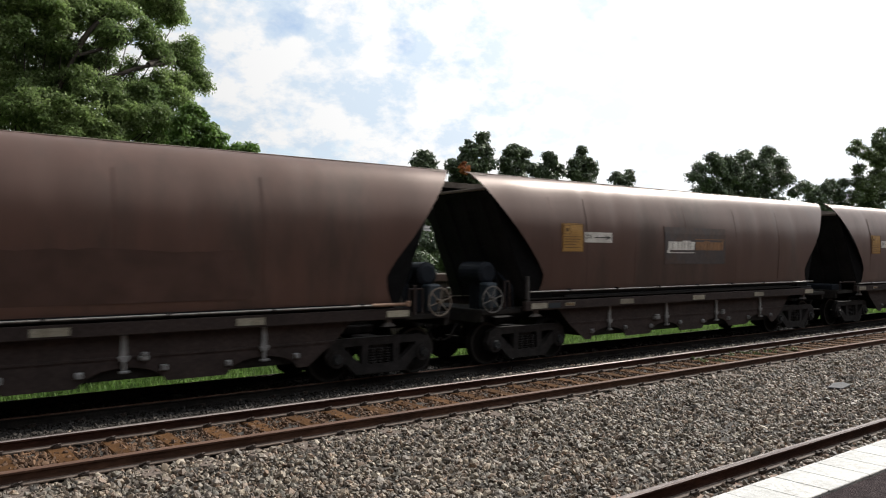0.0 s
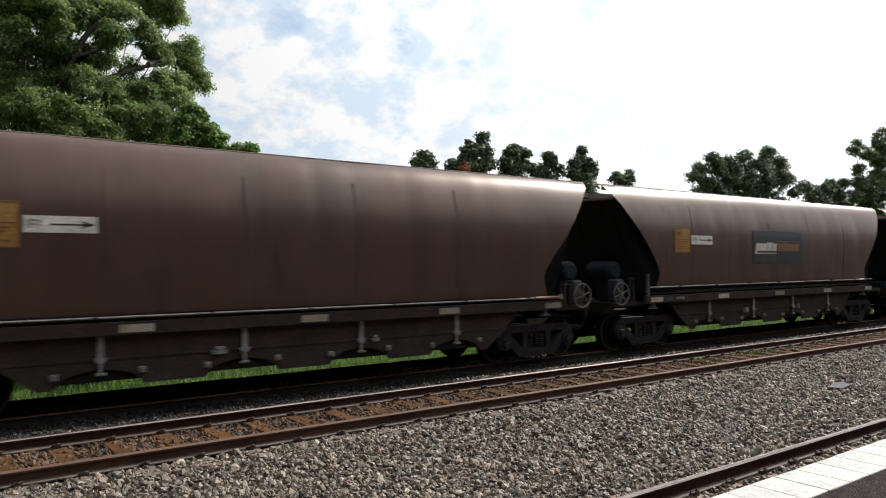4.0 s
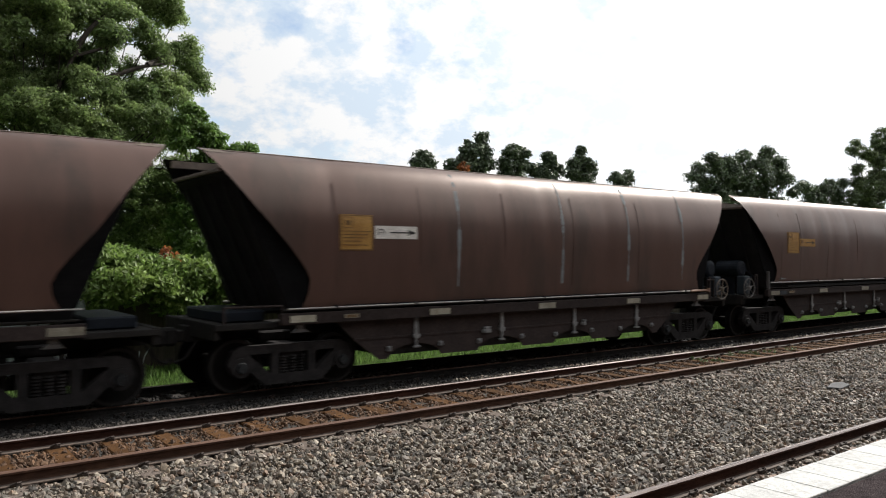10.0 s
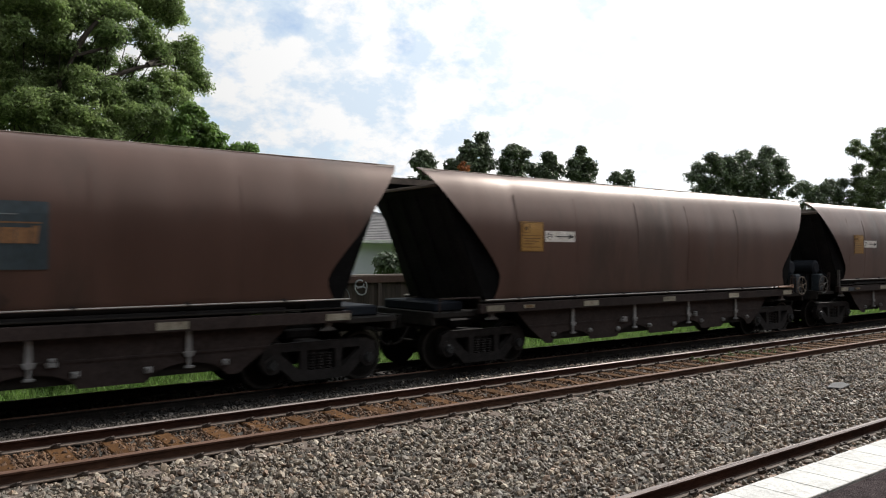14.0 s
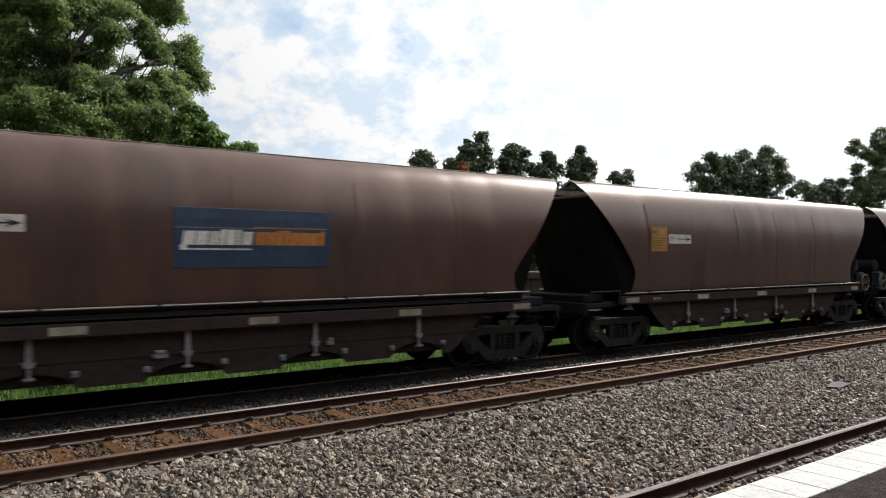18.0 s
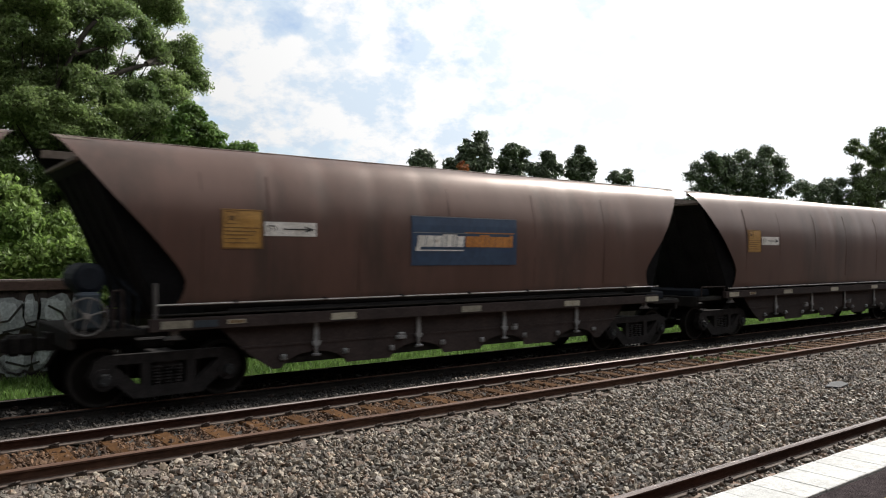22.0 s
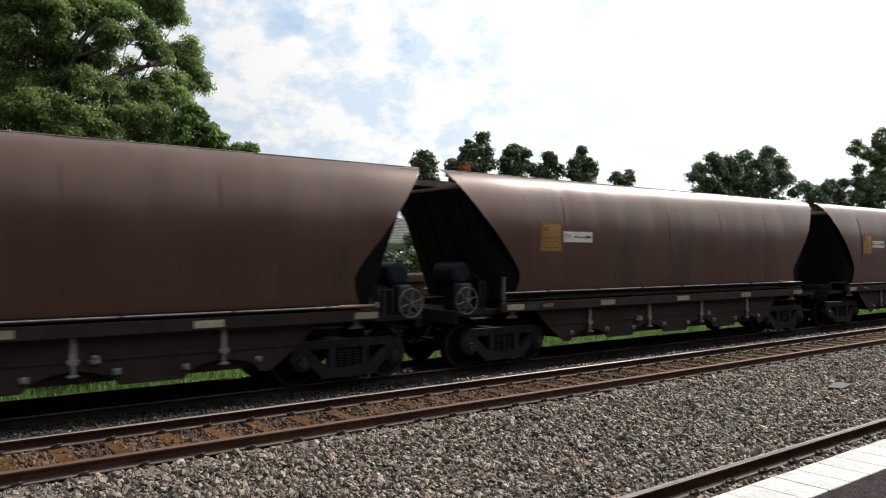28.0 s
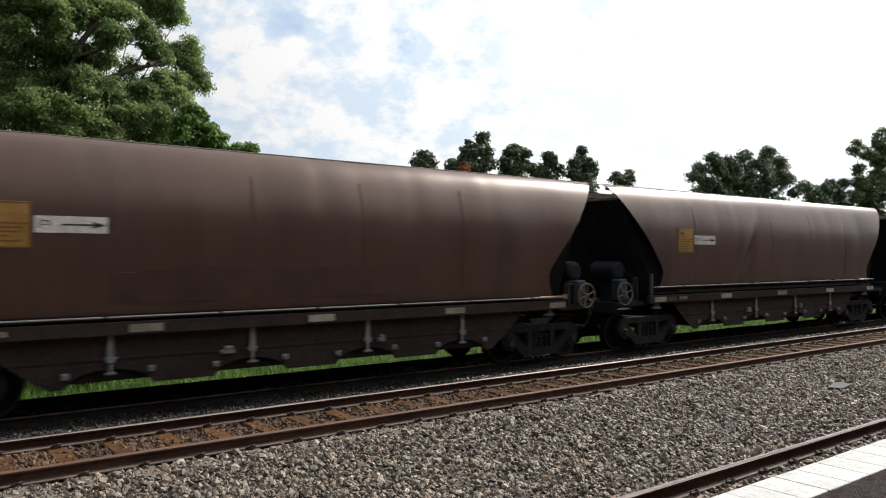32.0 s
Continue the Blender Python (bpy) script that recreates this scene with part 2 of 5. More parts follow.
M["sleeper_rust"] = material("sleeper_rusted", (.066, .032, .0135), (.115, .058, .025), .9, 0, 4, fine=50, bump=.4, per_object=.2, spec=.1)


def rust_between_rails(m):
    """Brake dust and rust colour the sleeper between the rails; its ends stay grey."""
    t = m.node_tree
    co = t.nodes.new("ShaderNodeTexCoord")
    sep = t.nodes.new("ShaderNodeSeparateXYZ")
    t.links.new(co.outputs["Object"], sep.inputs[0])
    ab = t.nodes.new("ShaderNodeMath")
    ab.operation = "ABSOLUTE"
    t.links.new(sep.outputs["Y"], ab.inputs[0])
    mr = t.nodes.new("ShaderNodeMapRange")
    mr.inputs["From Min"].default_value, mr.inputs["From Max"].default_value = .74, .90
    t.links.new(ab.outputs[0], mr.inputs["Value"])
    bsdf = t.nodes["Principled BSDF"]
    src = bsdf.inputs["Base Color"].links[0].from_socket
    mx = t.nodes.new("ShaderNodeMix")
    mx.data_type = "RGBA"
    t.links.new(mr.outputs[0], mx.inputs["Factor"])
    t.links.new(src, mx.inputs["A"])
    mx.inputs["B"].default_value = (.155, .125, .108, 1)
    t.links.new(mx.outputs["Result"], bsdf.inputs["Base Color"])


rust_between_rails(M["sleeper_rust"])
# sleepers under the train: its shade is put into their colour
M["sleeper_shaded"] = material("sleeper_shade_dark", (.02, .017, .015), (.04, .034, .03), .9, 0, 4, fine=50, bump=.3, per_object=.2)
M["ballast"] = material("ballast_bed", (.022, .019, .016), (.055, .048, .041), .95, 0, 9, fine=32, fine_amt=.6, bump=1.0, bump_scale=22, stain=(.07, .06, .05), stain_scale=.7, stain_at=.6)
M["stone"] = material("ballast_stone", (.094, .069, .045), (.275, .216, .155), .66, 0, 1.1, fine=12, fine_amt=.45, bump=.3, bump_scale=60, per_island=.4,
                      spec=.75, mixed=((.046, .038, .030), (.155, .095, .060), (.110, .104, .082), (.215, .168, .120), (.092, .070, .056), (.345, .298, .232), (.168, .143, .120)))
M["stone_rust"] = material("ballast_stone_rusty", (.062, .033, .018), (.142, .080, .044), .9, 0, 1.6, fine=14, fine_amt=.3, bump=.3, bump_scale=60, per_island=.45)
# dirty brown stone, darkened further to paint in the train's shadow
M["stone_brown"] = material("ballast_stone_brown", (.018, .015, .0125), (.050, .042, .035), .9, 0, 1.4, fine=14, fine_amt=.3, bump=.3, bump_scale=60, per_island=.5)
# near-black copy of the ballast stone, with the train's shadow in its colour
M["stone_shaded"] = material("ballast_stone_shaded", (.011, .0098, .009), (.027, .024, .022), .9, 0, 1.4, fine=14, fine_amt=.3, bump=.3, bump_scale=60, per_island=.4)
M["ground"] = material("ground_grass", (.06, .11, .02), (.11, .18, .04), .95, 0, .7, fine=14, fine_amt=.4, bump=.6, bump_scale=12, stain=(.12, .10, .06), stain_scale=.3, stain_at=.66)
M["grass"] = material("grass_blades", (.10, .19, .045), (.25, .385, .115), .7, 0, 1.6, fine=8, per_island=.5, bump=0, translucent=.35)
M["leaf_dark"] = material("ficus_leaves", (.122, .188, .066), (.285, .372, .140), .45, 0, .5, fine=3, per_island=.45, bump=0, translucent=.6, spec=.5)
M["leaf_mid"] = material("shrub_leaves", (.125, .215, .05), (.275, .375, .11), .5, 0, .9, fine=5, per_island=.4, bump=0, translucent=.48, spec=.35)
M["leaf_pepper"] = material("pepper_leaves", (.09, .175, .035), (.195, .315, .08), .42, 0, .9, fine=5, per_island=.4, bump=0, translucent=.38)
M["leaf_far"] = material("mango_leaves", (.052, .080, .040), (.125, .172, .085), .42, 0, .5, fine=4, per_island=.4, bump=0, translucent=.16)
M["leaf_edge"] = material("ironbark_leaves", (.066, .098, .036), (.155, .205, .078), .42, 0, .5, fine=4, per_island=.4, bump=0, translucent=.25)
M["leaf_young"] = material("young_red_leaves", (.30, .095, .03), (.46, .19, .07), .5, 0, .9, fine=5, per_island=.3, bump=0, translucent=.3)
M["bark"] = material("bark", (.030, .024, .019), (.065, .052, .042), .9, 0, 3, (1, 1, .3), 20, .3, .5, 20)
M["fence"] = material("fence_boards", (.045, .036, .032), (.085, .068, .06), .85, 0, 2, (6, 1, .4), 30, .3, .3, 30, per_object=.25)
M["fascia"] = material("fascia_paint", (.075, .043, .034), (.12, .072, .058), .8, 0, 2, (.4, 1, 1), 30, .2, .2, 30)
M["fence_cap"] = material("fence_capping", (.20, .165, .145), (.30, .25, .22), .8, 0, 3, fine=30)
M["house"] = material("house_render", (.58, .60, .70), (.68, .70, .79), .8, 0, .8, fine=30, fine_amt=.06)
M["tile"] = material("roof_tile", (.075, .074, .078), (.125, .123, .125), .85, 0, 2, fine=20, per_object=.2)
M["trim"] = material("white_trim", (.68, .68, .66), (.80, .80, .78), .5, 0, 3)
M["glass"] = material("window_glass", (.03, .035, .04), (.05, .055, .06), .08, 0, 1, bump=0, spec=.8)
M["maroon"] = material("maroon_paint", (.10, .02, .018), (.15, .035, .03), .5, 0, 3)
M["coping"] = material("white_painted_brick", (.50, .50, .485), (.66, .66, .64), .8, 0, 7, fine=45, fine_amt=.16, per_object=.07, stain=(.36, .34, .31), stain_scale=9, stain_at=.64, bump=.3)
M["asphalt"] = material("platform_asphalt", (.030, .023, .024), (.072, .056, .058), .95, 0, 18, fine=110, fine_amt=.6, bump=1.0, bump_scale=110, spec=.05, stain=(.16, .13, .11), stain_scale=26, stain_at=.70)
M["slab"] = material("slab_concrete", (.065, .066, .069), (.11, .11, .113), .85, 0, 3, fine=40)
M["line"] = material("line_yellow", (.45, .33, .04), (.60, .46, .07), .7, 0, 6, fine=60, fine_amt=.3)
M["brickwall"] = material("platform_face", (.14, .09, .07), (.22, .15, .12), .9, 0, 4, bump=.4)


# ---- mesh helpers ----
def link_mesh(name, bm, mat, parent=None, label="", smooth=False, mats=None):
    me = bpy.data.meshes.new(name)
    bmesh.ops.recalc_face_normals(bm, faces=bm.faces)
    bm.to_mesh(me)
    bm.free()
    for mm in (mats or [mat]):
        me.materials.append(mm)
    if smooth:
        me.polygons.foreach_set("use_smooth", [True] * len(me.polygons))
        me.set_sharp_from_angle(angle=radians(50))
    ob = new(name, me)
    ob.parent = parent
    if label:
        tagged(ob, label)
    return ob


def part(name, bm, mat, parent, label="", smooth=False):
    return link_mesh(name, bm, mat, parent, label, smooth)


def empty(name, m, label, category, group=""):
    ob = new(name)
    ob.matrix_basis = m
    ob.empty_display_size = 0.3
    return tagged(ob, label, category, group)


def box(bm, x0, x1, y0, y1, z0, z1, bevel=0.0):
    g = bmesh.ops.create_cube(bm, size=1.0)
    vs = g["verts"]
    for v in vs:
        v.co = Vector(((x0 + x1) / 2 + v.co.x * (x1 - x0), (y0 + y1) / 2 + v.co.y * (y1 - y0), (z0 + z1) / 2 + v.co.z * (z1 - z0)))
    if bevel:
        es = list({e for v in vs for e in v.link_edges})
        bmesh.ops.bevel(bm, geom=es, offset=bevel, segments=1, affect="EDGES")
    return bm


def tube(bm, p0, p1, r0, r1=None, seg=10, caps=True):
    p0, p1 = Vector(p0), Vector(p1)
    r1 = r0 if r1 is None else r1
    q = (p1 - p0).to_track_quat("Z", "Y")
    a, b = [], []
    for i in range(seg):
        w = 2 * math.pi * i / seg
        d = Vector((math.cos(w), math.sin(w), 0))
        a.append(bm.verts.new(p0 + q @ (d * r0)))
        b.append(bm.verts.new(p1 + q @ (d * r1)))
    for i in range(seg):
        j = (i + 1) % seg
        bm.faces.new((a[i], a[j], b[j], b[i]))
    if caps:
        bm.faces.new(a[::-1])
        bm.faces.new(b)
    return bm


def path_tube(bm, pts, r, seg=8):
    for p0, p1 in zip(pts[:-1], pts[1:]):
        tube(bm, p0, p1, r, r, seg)
    return bm


def prism(bm, pts, y0, y1):
    """A plate with an outline in the x-z plane and its thickness along y."""
    a = [bm.verts.new((x, y0, z)) for x, z in pts]
    b = [bm.verts.new((x, y1, z)) for x, z in pts]
    n = len(pts)
    for i in range(n):
        j = (i + 1) % n
        bm.faces.new((a[i], a[j], b[j], b[i]))
    fa, fb = bm.faces.new(a[::-1]), bm.faces.new(b)
    bmesh.ops.triangulate(bm, faces=[fa, fb])
    return bm


def torus(bm, c, rad, r, seg=28, sub=7):
    """A ring whose axis runs along y."""
    rings = []
    for i in range(seg):
        w = 2 * math.pi * i / seg
        ring = []
        for k in range(sub):
            u = 2 * math.pi * k / sub
            q = rad + r * math.cos(u)
            ring.append(bm.verts.new((c[0] + q * math.cos(w), c[1] + r * math.sin(u), c[2] + q * math.sin(w))))
        rings.append(ring)
    for i in range(seg):
        for k in range(sub):
            bm.faces.new((rings[i][k], rings[(i + 1) % seg][k], rings[(i + 1) % seg][(k + 1) % sub], rings[i][(k + 1) % sub]))
    return bm


def from_arrays(name, verts, faces, mat, parent=None, smooth=False):
    """A mesh from numpy arrays; all faces have the same number of corners."""
    me = bpy.data.meshes.new(name)
    nv, nf, k = len(verts), len(faces), faces.shape[1]
    me.vertices.add(nv)
    me.vertices.foreach_set("co", verts.astype(np.float32).ravel())
    me.loops.add(nf * k)
    me.loops.foreach_set("vertex_index", faces.astype(np.int32).ravel())
    me.polygons.add(nf)
    me.polygons.foreach_set("loop_start", np.arange(0, nf * k, k, dtype=np.int32))
    me.polygons.foreach_set("use_smooth", np.full(nf, smooth))
    me.update(calc_edges=True)
    me.materials.append(mat)
    ob = new(name, me)
    ob.parent = parent
    return ob


# ---- plan ----
NEAR_C, MID_C, TRAIN_C = 3.703, 9.552, 13.192       # track centre lines
RAIL_NEAR, RAIL_MID, RAIL_TRAIN = 0.16, 0.16, 0.02   # rail tops
GAUGE = 0.7525
PLAT_Y, PLAT_Z = 2.15, 1.16
SLAB, WEED, LINE_Y = (14.05, 6.46), (16.6, 9.95), 1.61


# ---- ground, ballast, tracks ----
def make_ground():
    bm = bmesh.new()
    ys = [-900, -60, -10, 2.0, 14, 15.2, 16.2, 17, 22, 60, 300, 2500]
    zs = [-.4, -.4, -.4, -.4, -.42, -.36, -.22, -.14, -.16, -.2, -.2, -.2]
    xs = [-1500, -300, -60, -20, 0, 20, 40, 80, 160, 500, 2500]
    vs = [[bm.verts.new((x, y, z)) for y, z in zip(ys, zs)] for x in xs]
    for i in range(len(xs) - 1):
        for j in range(len(ys) - 1):
            bm.faces.new((vs[i][j], vs[i + 1][j], vs[i + 1][j + 1], vs[i][j + 1]))
    tagged(link_mesh("ground", bm, M["ground"]), "grassy ground with bare patches beyond the tracks", "ground", kind="structure")


def bed_z(y):
    """The height of the ballast across the tracks."""
    return float(np.interp(y, [2.2, 2.6, 3.0, 5.0, 5.7, 7.6, 8.2, 8.5, 10.5, 10.9, 11.35, 11.9, 14.3, 15.0], [-.05, -.014, -.014, -.014, -.05, -.05, -.03, -.032, -.032, -.02, -.05, -.145, -.155, -.42]))


def make_bed():
    rng = np.random.default_rng(3)
    bm = bmesh.new()
    ys = np.concatenate([np.arange(2.2, 12.0, .14), np.arange(12.0, 15.01, .3)])
    xs = np.concatenate([[-150, -60, -25, -8], np.arange(-4, 34, .3), [40, 50, 70, 110, 200, 400]])
    zs = rng.normal(0, .008, (len(xs), len(ys)))
    vs = [[bm.verts.new((x, y, bed_z(y) + zs[i, j])) for j, y in enumerate(ys)] for i, x in enumerate(xs)]
    for i in range(len(xs) - 1):
        for j in range(len(ys) - 1):
            bm.faces.new((vs[i][j], vs[i + 1][j], vs[i + 1][j + 1], vs[i][j + 1]))
    tagged(link_mesh("ballast_bed", bm, M["ballast"], smooth=True), "grey crushed stone ballast between the tracks", "ballast", kind="structure")


ICO = None


def stones(name, label, mat, count, x_range, y_range, size, seed, avoid=()):
    """Loose angular stones, one mesh."""
    global ICO
    if ICO is None:
        b = bmesh.new()
        bmesh.ops.create_icosphere(b, subdivisions=1, radius=1.0)
        b.verts.ensure_lookup_table()
        ICO = (np.array([v.co[:] for v in b.verts]), np.array([[v.index for v in f.verts] for f in b.faces]))
        b.free()
    rng = np.random.default_rng(seed)
    u = rng.random(count)
    x = x_range[0] + (x_range[1] - x_range[0]) * u ** x_range[2]
    y = rng.uniform(y_range[0], y_range[1], count)
    keep = np.ones(count, bool)
    for c, w in avoid:
        keep &= np.abs(y - c) > w
    x, y = x[keep], y[keep]
    n = len(x)
    z = np.array([bed_z(v) for v in y])
    s = size * rng.lognormal(0, .26, n)
    s = np.clip(s, size * .5, size * 1.7)
    verts = np.repeat(ICO[0][None], n, 0) * rng.uniform(.6, 1.3, (n, 12, 1))
    verts *= (s[:, None] * rng.uniform(.42, 1.35, (n, 3)))[:, None, :]
    q = rng.normal(size=(n, 4))
    q /= np.linalg.norm(q, axis=1, keepdims=True)
    a, b, c, d = q.T
    R = np.stack([1 - 2 * (c * c + d * d), 2 * (b * c - a * d), 2 * (b * d + a * c), 2 * (b * c + a * d), 1 - 2 * (b * b + d * d), 2 * (c * d - a * b),
                  2 * (b * d - a * c), 2 * (c * d + a * b), 1 - 2 * (b * b + c * c)], -1).reshape(n, 3, 3)
    verts = np.einsum("nij,nkj->nki", R, verts)
    verts += np.stack([x, y, z + s * rng.uniform(-.15, .7, n)], -1)[:, None, :]
    faces = ICO[1][None] + (np.arange(n) * 12)[:, None, None]
    tagged(from_arrays(name, verts.reshape(-1, 3), faces.reshape(-1, 3), mat), label, "ballast", kind="stuff")


RAIL_PROFILE = [(-.07, 0), (.07, 0), (.07, .012), (.02, .03), (.009, .045), (.009, .105), (.034, .122), (.034, .142), (.022, .156), (.004, .1565), (-.022, .156), (-.034, .142), (-.034, .122), (-.009, .105), (-.009, .045), (-.02, .03), (-.07, .012)]


def make_track(name, centre, top, label, x0, x1, step, first, tone, steel="rail"):
    root = empty(name, pose(0, centre, top - .156), label, "railway track")
    root["kind"] = "structure"
    for s in (-1, 1):
        bm = bmesh.new()
        xs = [x0, -10, 0, 10, 20, 30, 45, 70, x1]
        rows = [[bm.verts.new((x, s * GAUGE + y, z)) for y, z in RAIL_PROFILE] for x in xs]
        n = len(RAIL_PROFILE)
        for a, b in zip(rows[:-1], rows[1:]):
            for i in range(n):
                f = bm.faces.new((a[i], a[(i + 1) % n], b[(i + 1) % n], b[i]))
                f.material_index = 1 if i in (8, 9, 10) else 2 if i in (1, 2, 15, 16) else 0
        bm.faces.new(rows[0]), bm.faces.new(rows[-1][::-1])
        me = link_mesh("rail", bm, None, root, "rust-brown steel rail with a worn head", mats=[M["rail_orange"] if s < 0 and tone == "sleeper_rust" else M[steel], M["railhead"] if s > 0 else M["railhead_rust"], M["railfoot"] if steel == "rail" else M[steel]])
    base = None
    clip = None
    i = 0
    x = first
    while x < 62:
        if base is None:
            bm = bmesh.new()
            box(bm, -.12, .12, -1.22, 1.22, -.2, -.006, .015)
            base = part("sleeper", bm, M[tone], root)
            ob = base
            bm = bmesh.new()
            for t in (-1, 1):
                box(bm, -.055, .055, t * .085 - .025, t * .085 + .025, -.01, .035, .008)
                path_tube(bm, [(-.05, t * .11, .03), (.0, t * .125, .052), (.045, t * .10, .05), (.045, t * .06, .036), (-.03, t * .06, .034)], .010, 6)
            clip = bm
            cm = bpy.data.meshes.new("rail_clip")
            clip.to_mesh(cm)
            clip.free()
            cm.materials.append(M["clip"])
        else:
            ob = new("sleeper", base.data)
            ob.parent = root
        rng = random.Random(i)
        ob.matrix_basis = pose(x, rng.uniform(-.01, .01), 0, 0, 0, rng.uniform(-.4, .4))
        if x < 36:
            for s in (-1, 1):
                c = new("rail_clip", cm)
                c.parent = root
                c.matrix_basis = pose(x, s * GAUGE, 0)
        x += step
        i += 1
    return root


def make_platform():
    bm = bmesh.new()
    box(bm, -30, 140, -6.2, PLAT_Y - .31, -.4, PLAT_Z - .006, .01)
    tagged(link_mesh("platform", bm, M["asphalt"]), "dark asphalt station platform", "platform", kind="structure")
    bm = bmesh.new()
    box(bm, -30, 90, PLAT_Y - .305, PLAT_Y - .05, -.4, PLAT_Z - .09)
    wall = tagged(link_mesh("platform_wall", bm, M["brickwall"]), "brick face under the platform edge", "platform wall", kind="structure")
    bm = bmesh.new()
    box(bm, .0008, .2292, PLAT_Y - .30, PLAT_Y, PLAT_Z - .09, PLAT_Z, .004)
    first = part("coping_brick", bm, M["coping"], wall)
    for i in range(1, 130):
        ob = new("coping_brick", first.data)
        ob.parent = wall
        rng = random.Random(i)
        ob.matrix_basis = pose(-6 + i * .23, rng.uniform(-.004, .004), rng.uniform(-.0008, .0008))
    first.matrix_basis = pose(-6, 0, 0)


def make_shading_wall():
    """An added, unseen wall behind the camera that keeps sky light off the wagon sides."""
    bm = bmesh.new()
    # height and length chosen to darken what the wagon sides reflect
    box(bm, -30, 140, -6.6, -6.2, -.4, 10.6, .02)
    tagged(link_mesh("wall_south", bm, M["brickwall"]), "unseen plain brick wall added to shade the wagon sides", "wall", kind="structure")


# ---- vegetation ----
def leaves(name, lobes, count, size, mat, parent, seed, shell=.55, droop=.3, squash=1.0, per=110, spread=(.16, .34)):
    """Many small folded leaves spread through uneven clumps within the lobes (x, y, z, radius)."""
    rng = np.random.default_rng(seed)
    lobes = np.array(lobes)
    w = lobes[:, 3] ** 2
    w = w / w.sum()
    clumps = []
    for (x, y, z, r), k in zip(lobes, np.maximum(4, (w * max(30, count // per)).astype(int))):
        d = rng.normal(size=(k, 3))
        d /= np.linalg.norm(d, axis=1, keepdims=True)
        q = r * rng.uniform(shell, 1.0, (k, 1)) ** .7
        pts = np.array([x, y, z]) + d * q * np.array([1, 1, squash])
        clumps.append(np.concatenate([pts, np.full((k, 1), r) * rng.uniform(*spread, (k, 1))], 1))
    clumps = np.concatenate(clumps)
    pick = rng.integers(0, len(clumps), count)
    c = clumps[pick]
    d = rng.normal(size=(count, 3))
    d /= np.linalg.norm(d, axis=1, keepdims=True)
    centre = c[:, :3] + d * (c[:, 3:4] * rng.uniform(.35, 1.0, (count, 1)))
    # blades lie like shingles on their clump and droop a little
    face = d * .8 + rng.normal(0, .5, (count, 3)) + np.array([0, 0, .45])
    axis = np.cross(face, rng.normal(size=(count, 3)))
    axis /= np.linalg.norm(axis, axis=1, keepdims=True)
    axis += np.array([0, 0, -droop])
    axis /= np.linalg.norm(axis, axis=1, keepdims=True)
    side = np.cross(axis, face)
    side /= np.linalg.norm(side, axis=1, keepdims=True)
    nor = np.cross(side, axis)
    ln = size * rng.uniform(.7, 1.35, (count, 1))
    wd = ln * rng.uniform(.22, .34, (count, 1))
    v = np.stack([centre - axis * ln * .5, centre + side * wd + nor * wd * .25, centre + axis * ln * .55, centre - side * wd + nor * wd * .25], 1)
    f = np.arange(count * 4).reshape(count, 4)
    return from_arrays(name, v.reshape(-1, 3), f, mat, parent)


def limb(bm, p0, p1, r0, r1, rng, depth=0, bend=.12, tips=None):
    """A tapered, slightly crooked limb that forks."""
    p0, p1 = Vector(p0), Vector(p1)
    mid = p0.lerp(p1, .5) + Vector((rng.uniform(-1, 1), rng.uniform(-1, 1), rng.uniform(-.4, .6))) * bend * (p1 - p0).length
    rm = (r0 + r1) / 2
    tube(bm, p0, mid, r0, rm, 8, False)
    tube(bm, mid, p1, rm, r1, 8, False)
    if depth > 0:
        for k in range(3):
            d = (p1 - p0).normalized() + Vector((rng.uniform(-1, 1), rng.uniform(-1, 1), rng.uniform(-.3, .7))) * .9
            limb(bm, p1 if k else mid, (p1 if k else mid) + d * (p1 - p0).length * rng.uniform(.45, .7), r1 if k else rm * .6, r1 * .35, rng, depth - 1, bend)


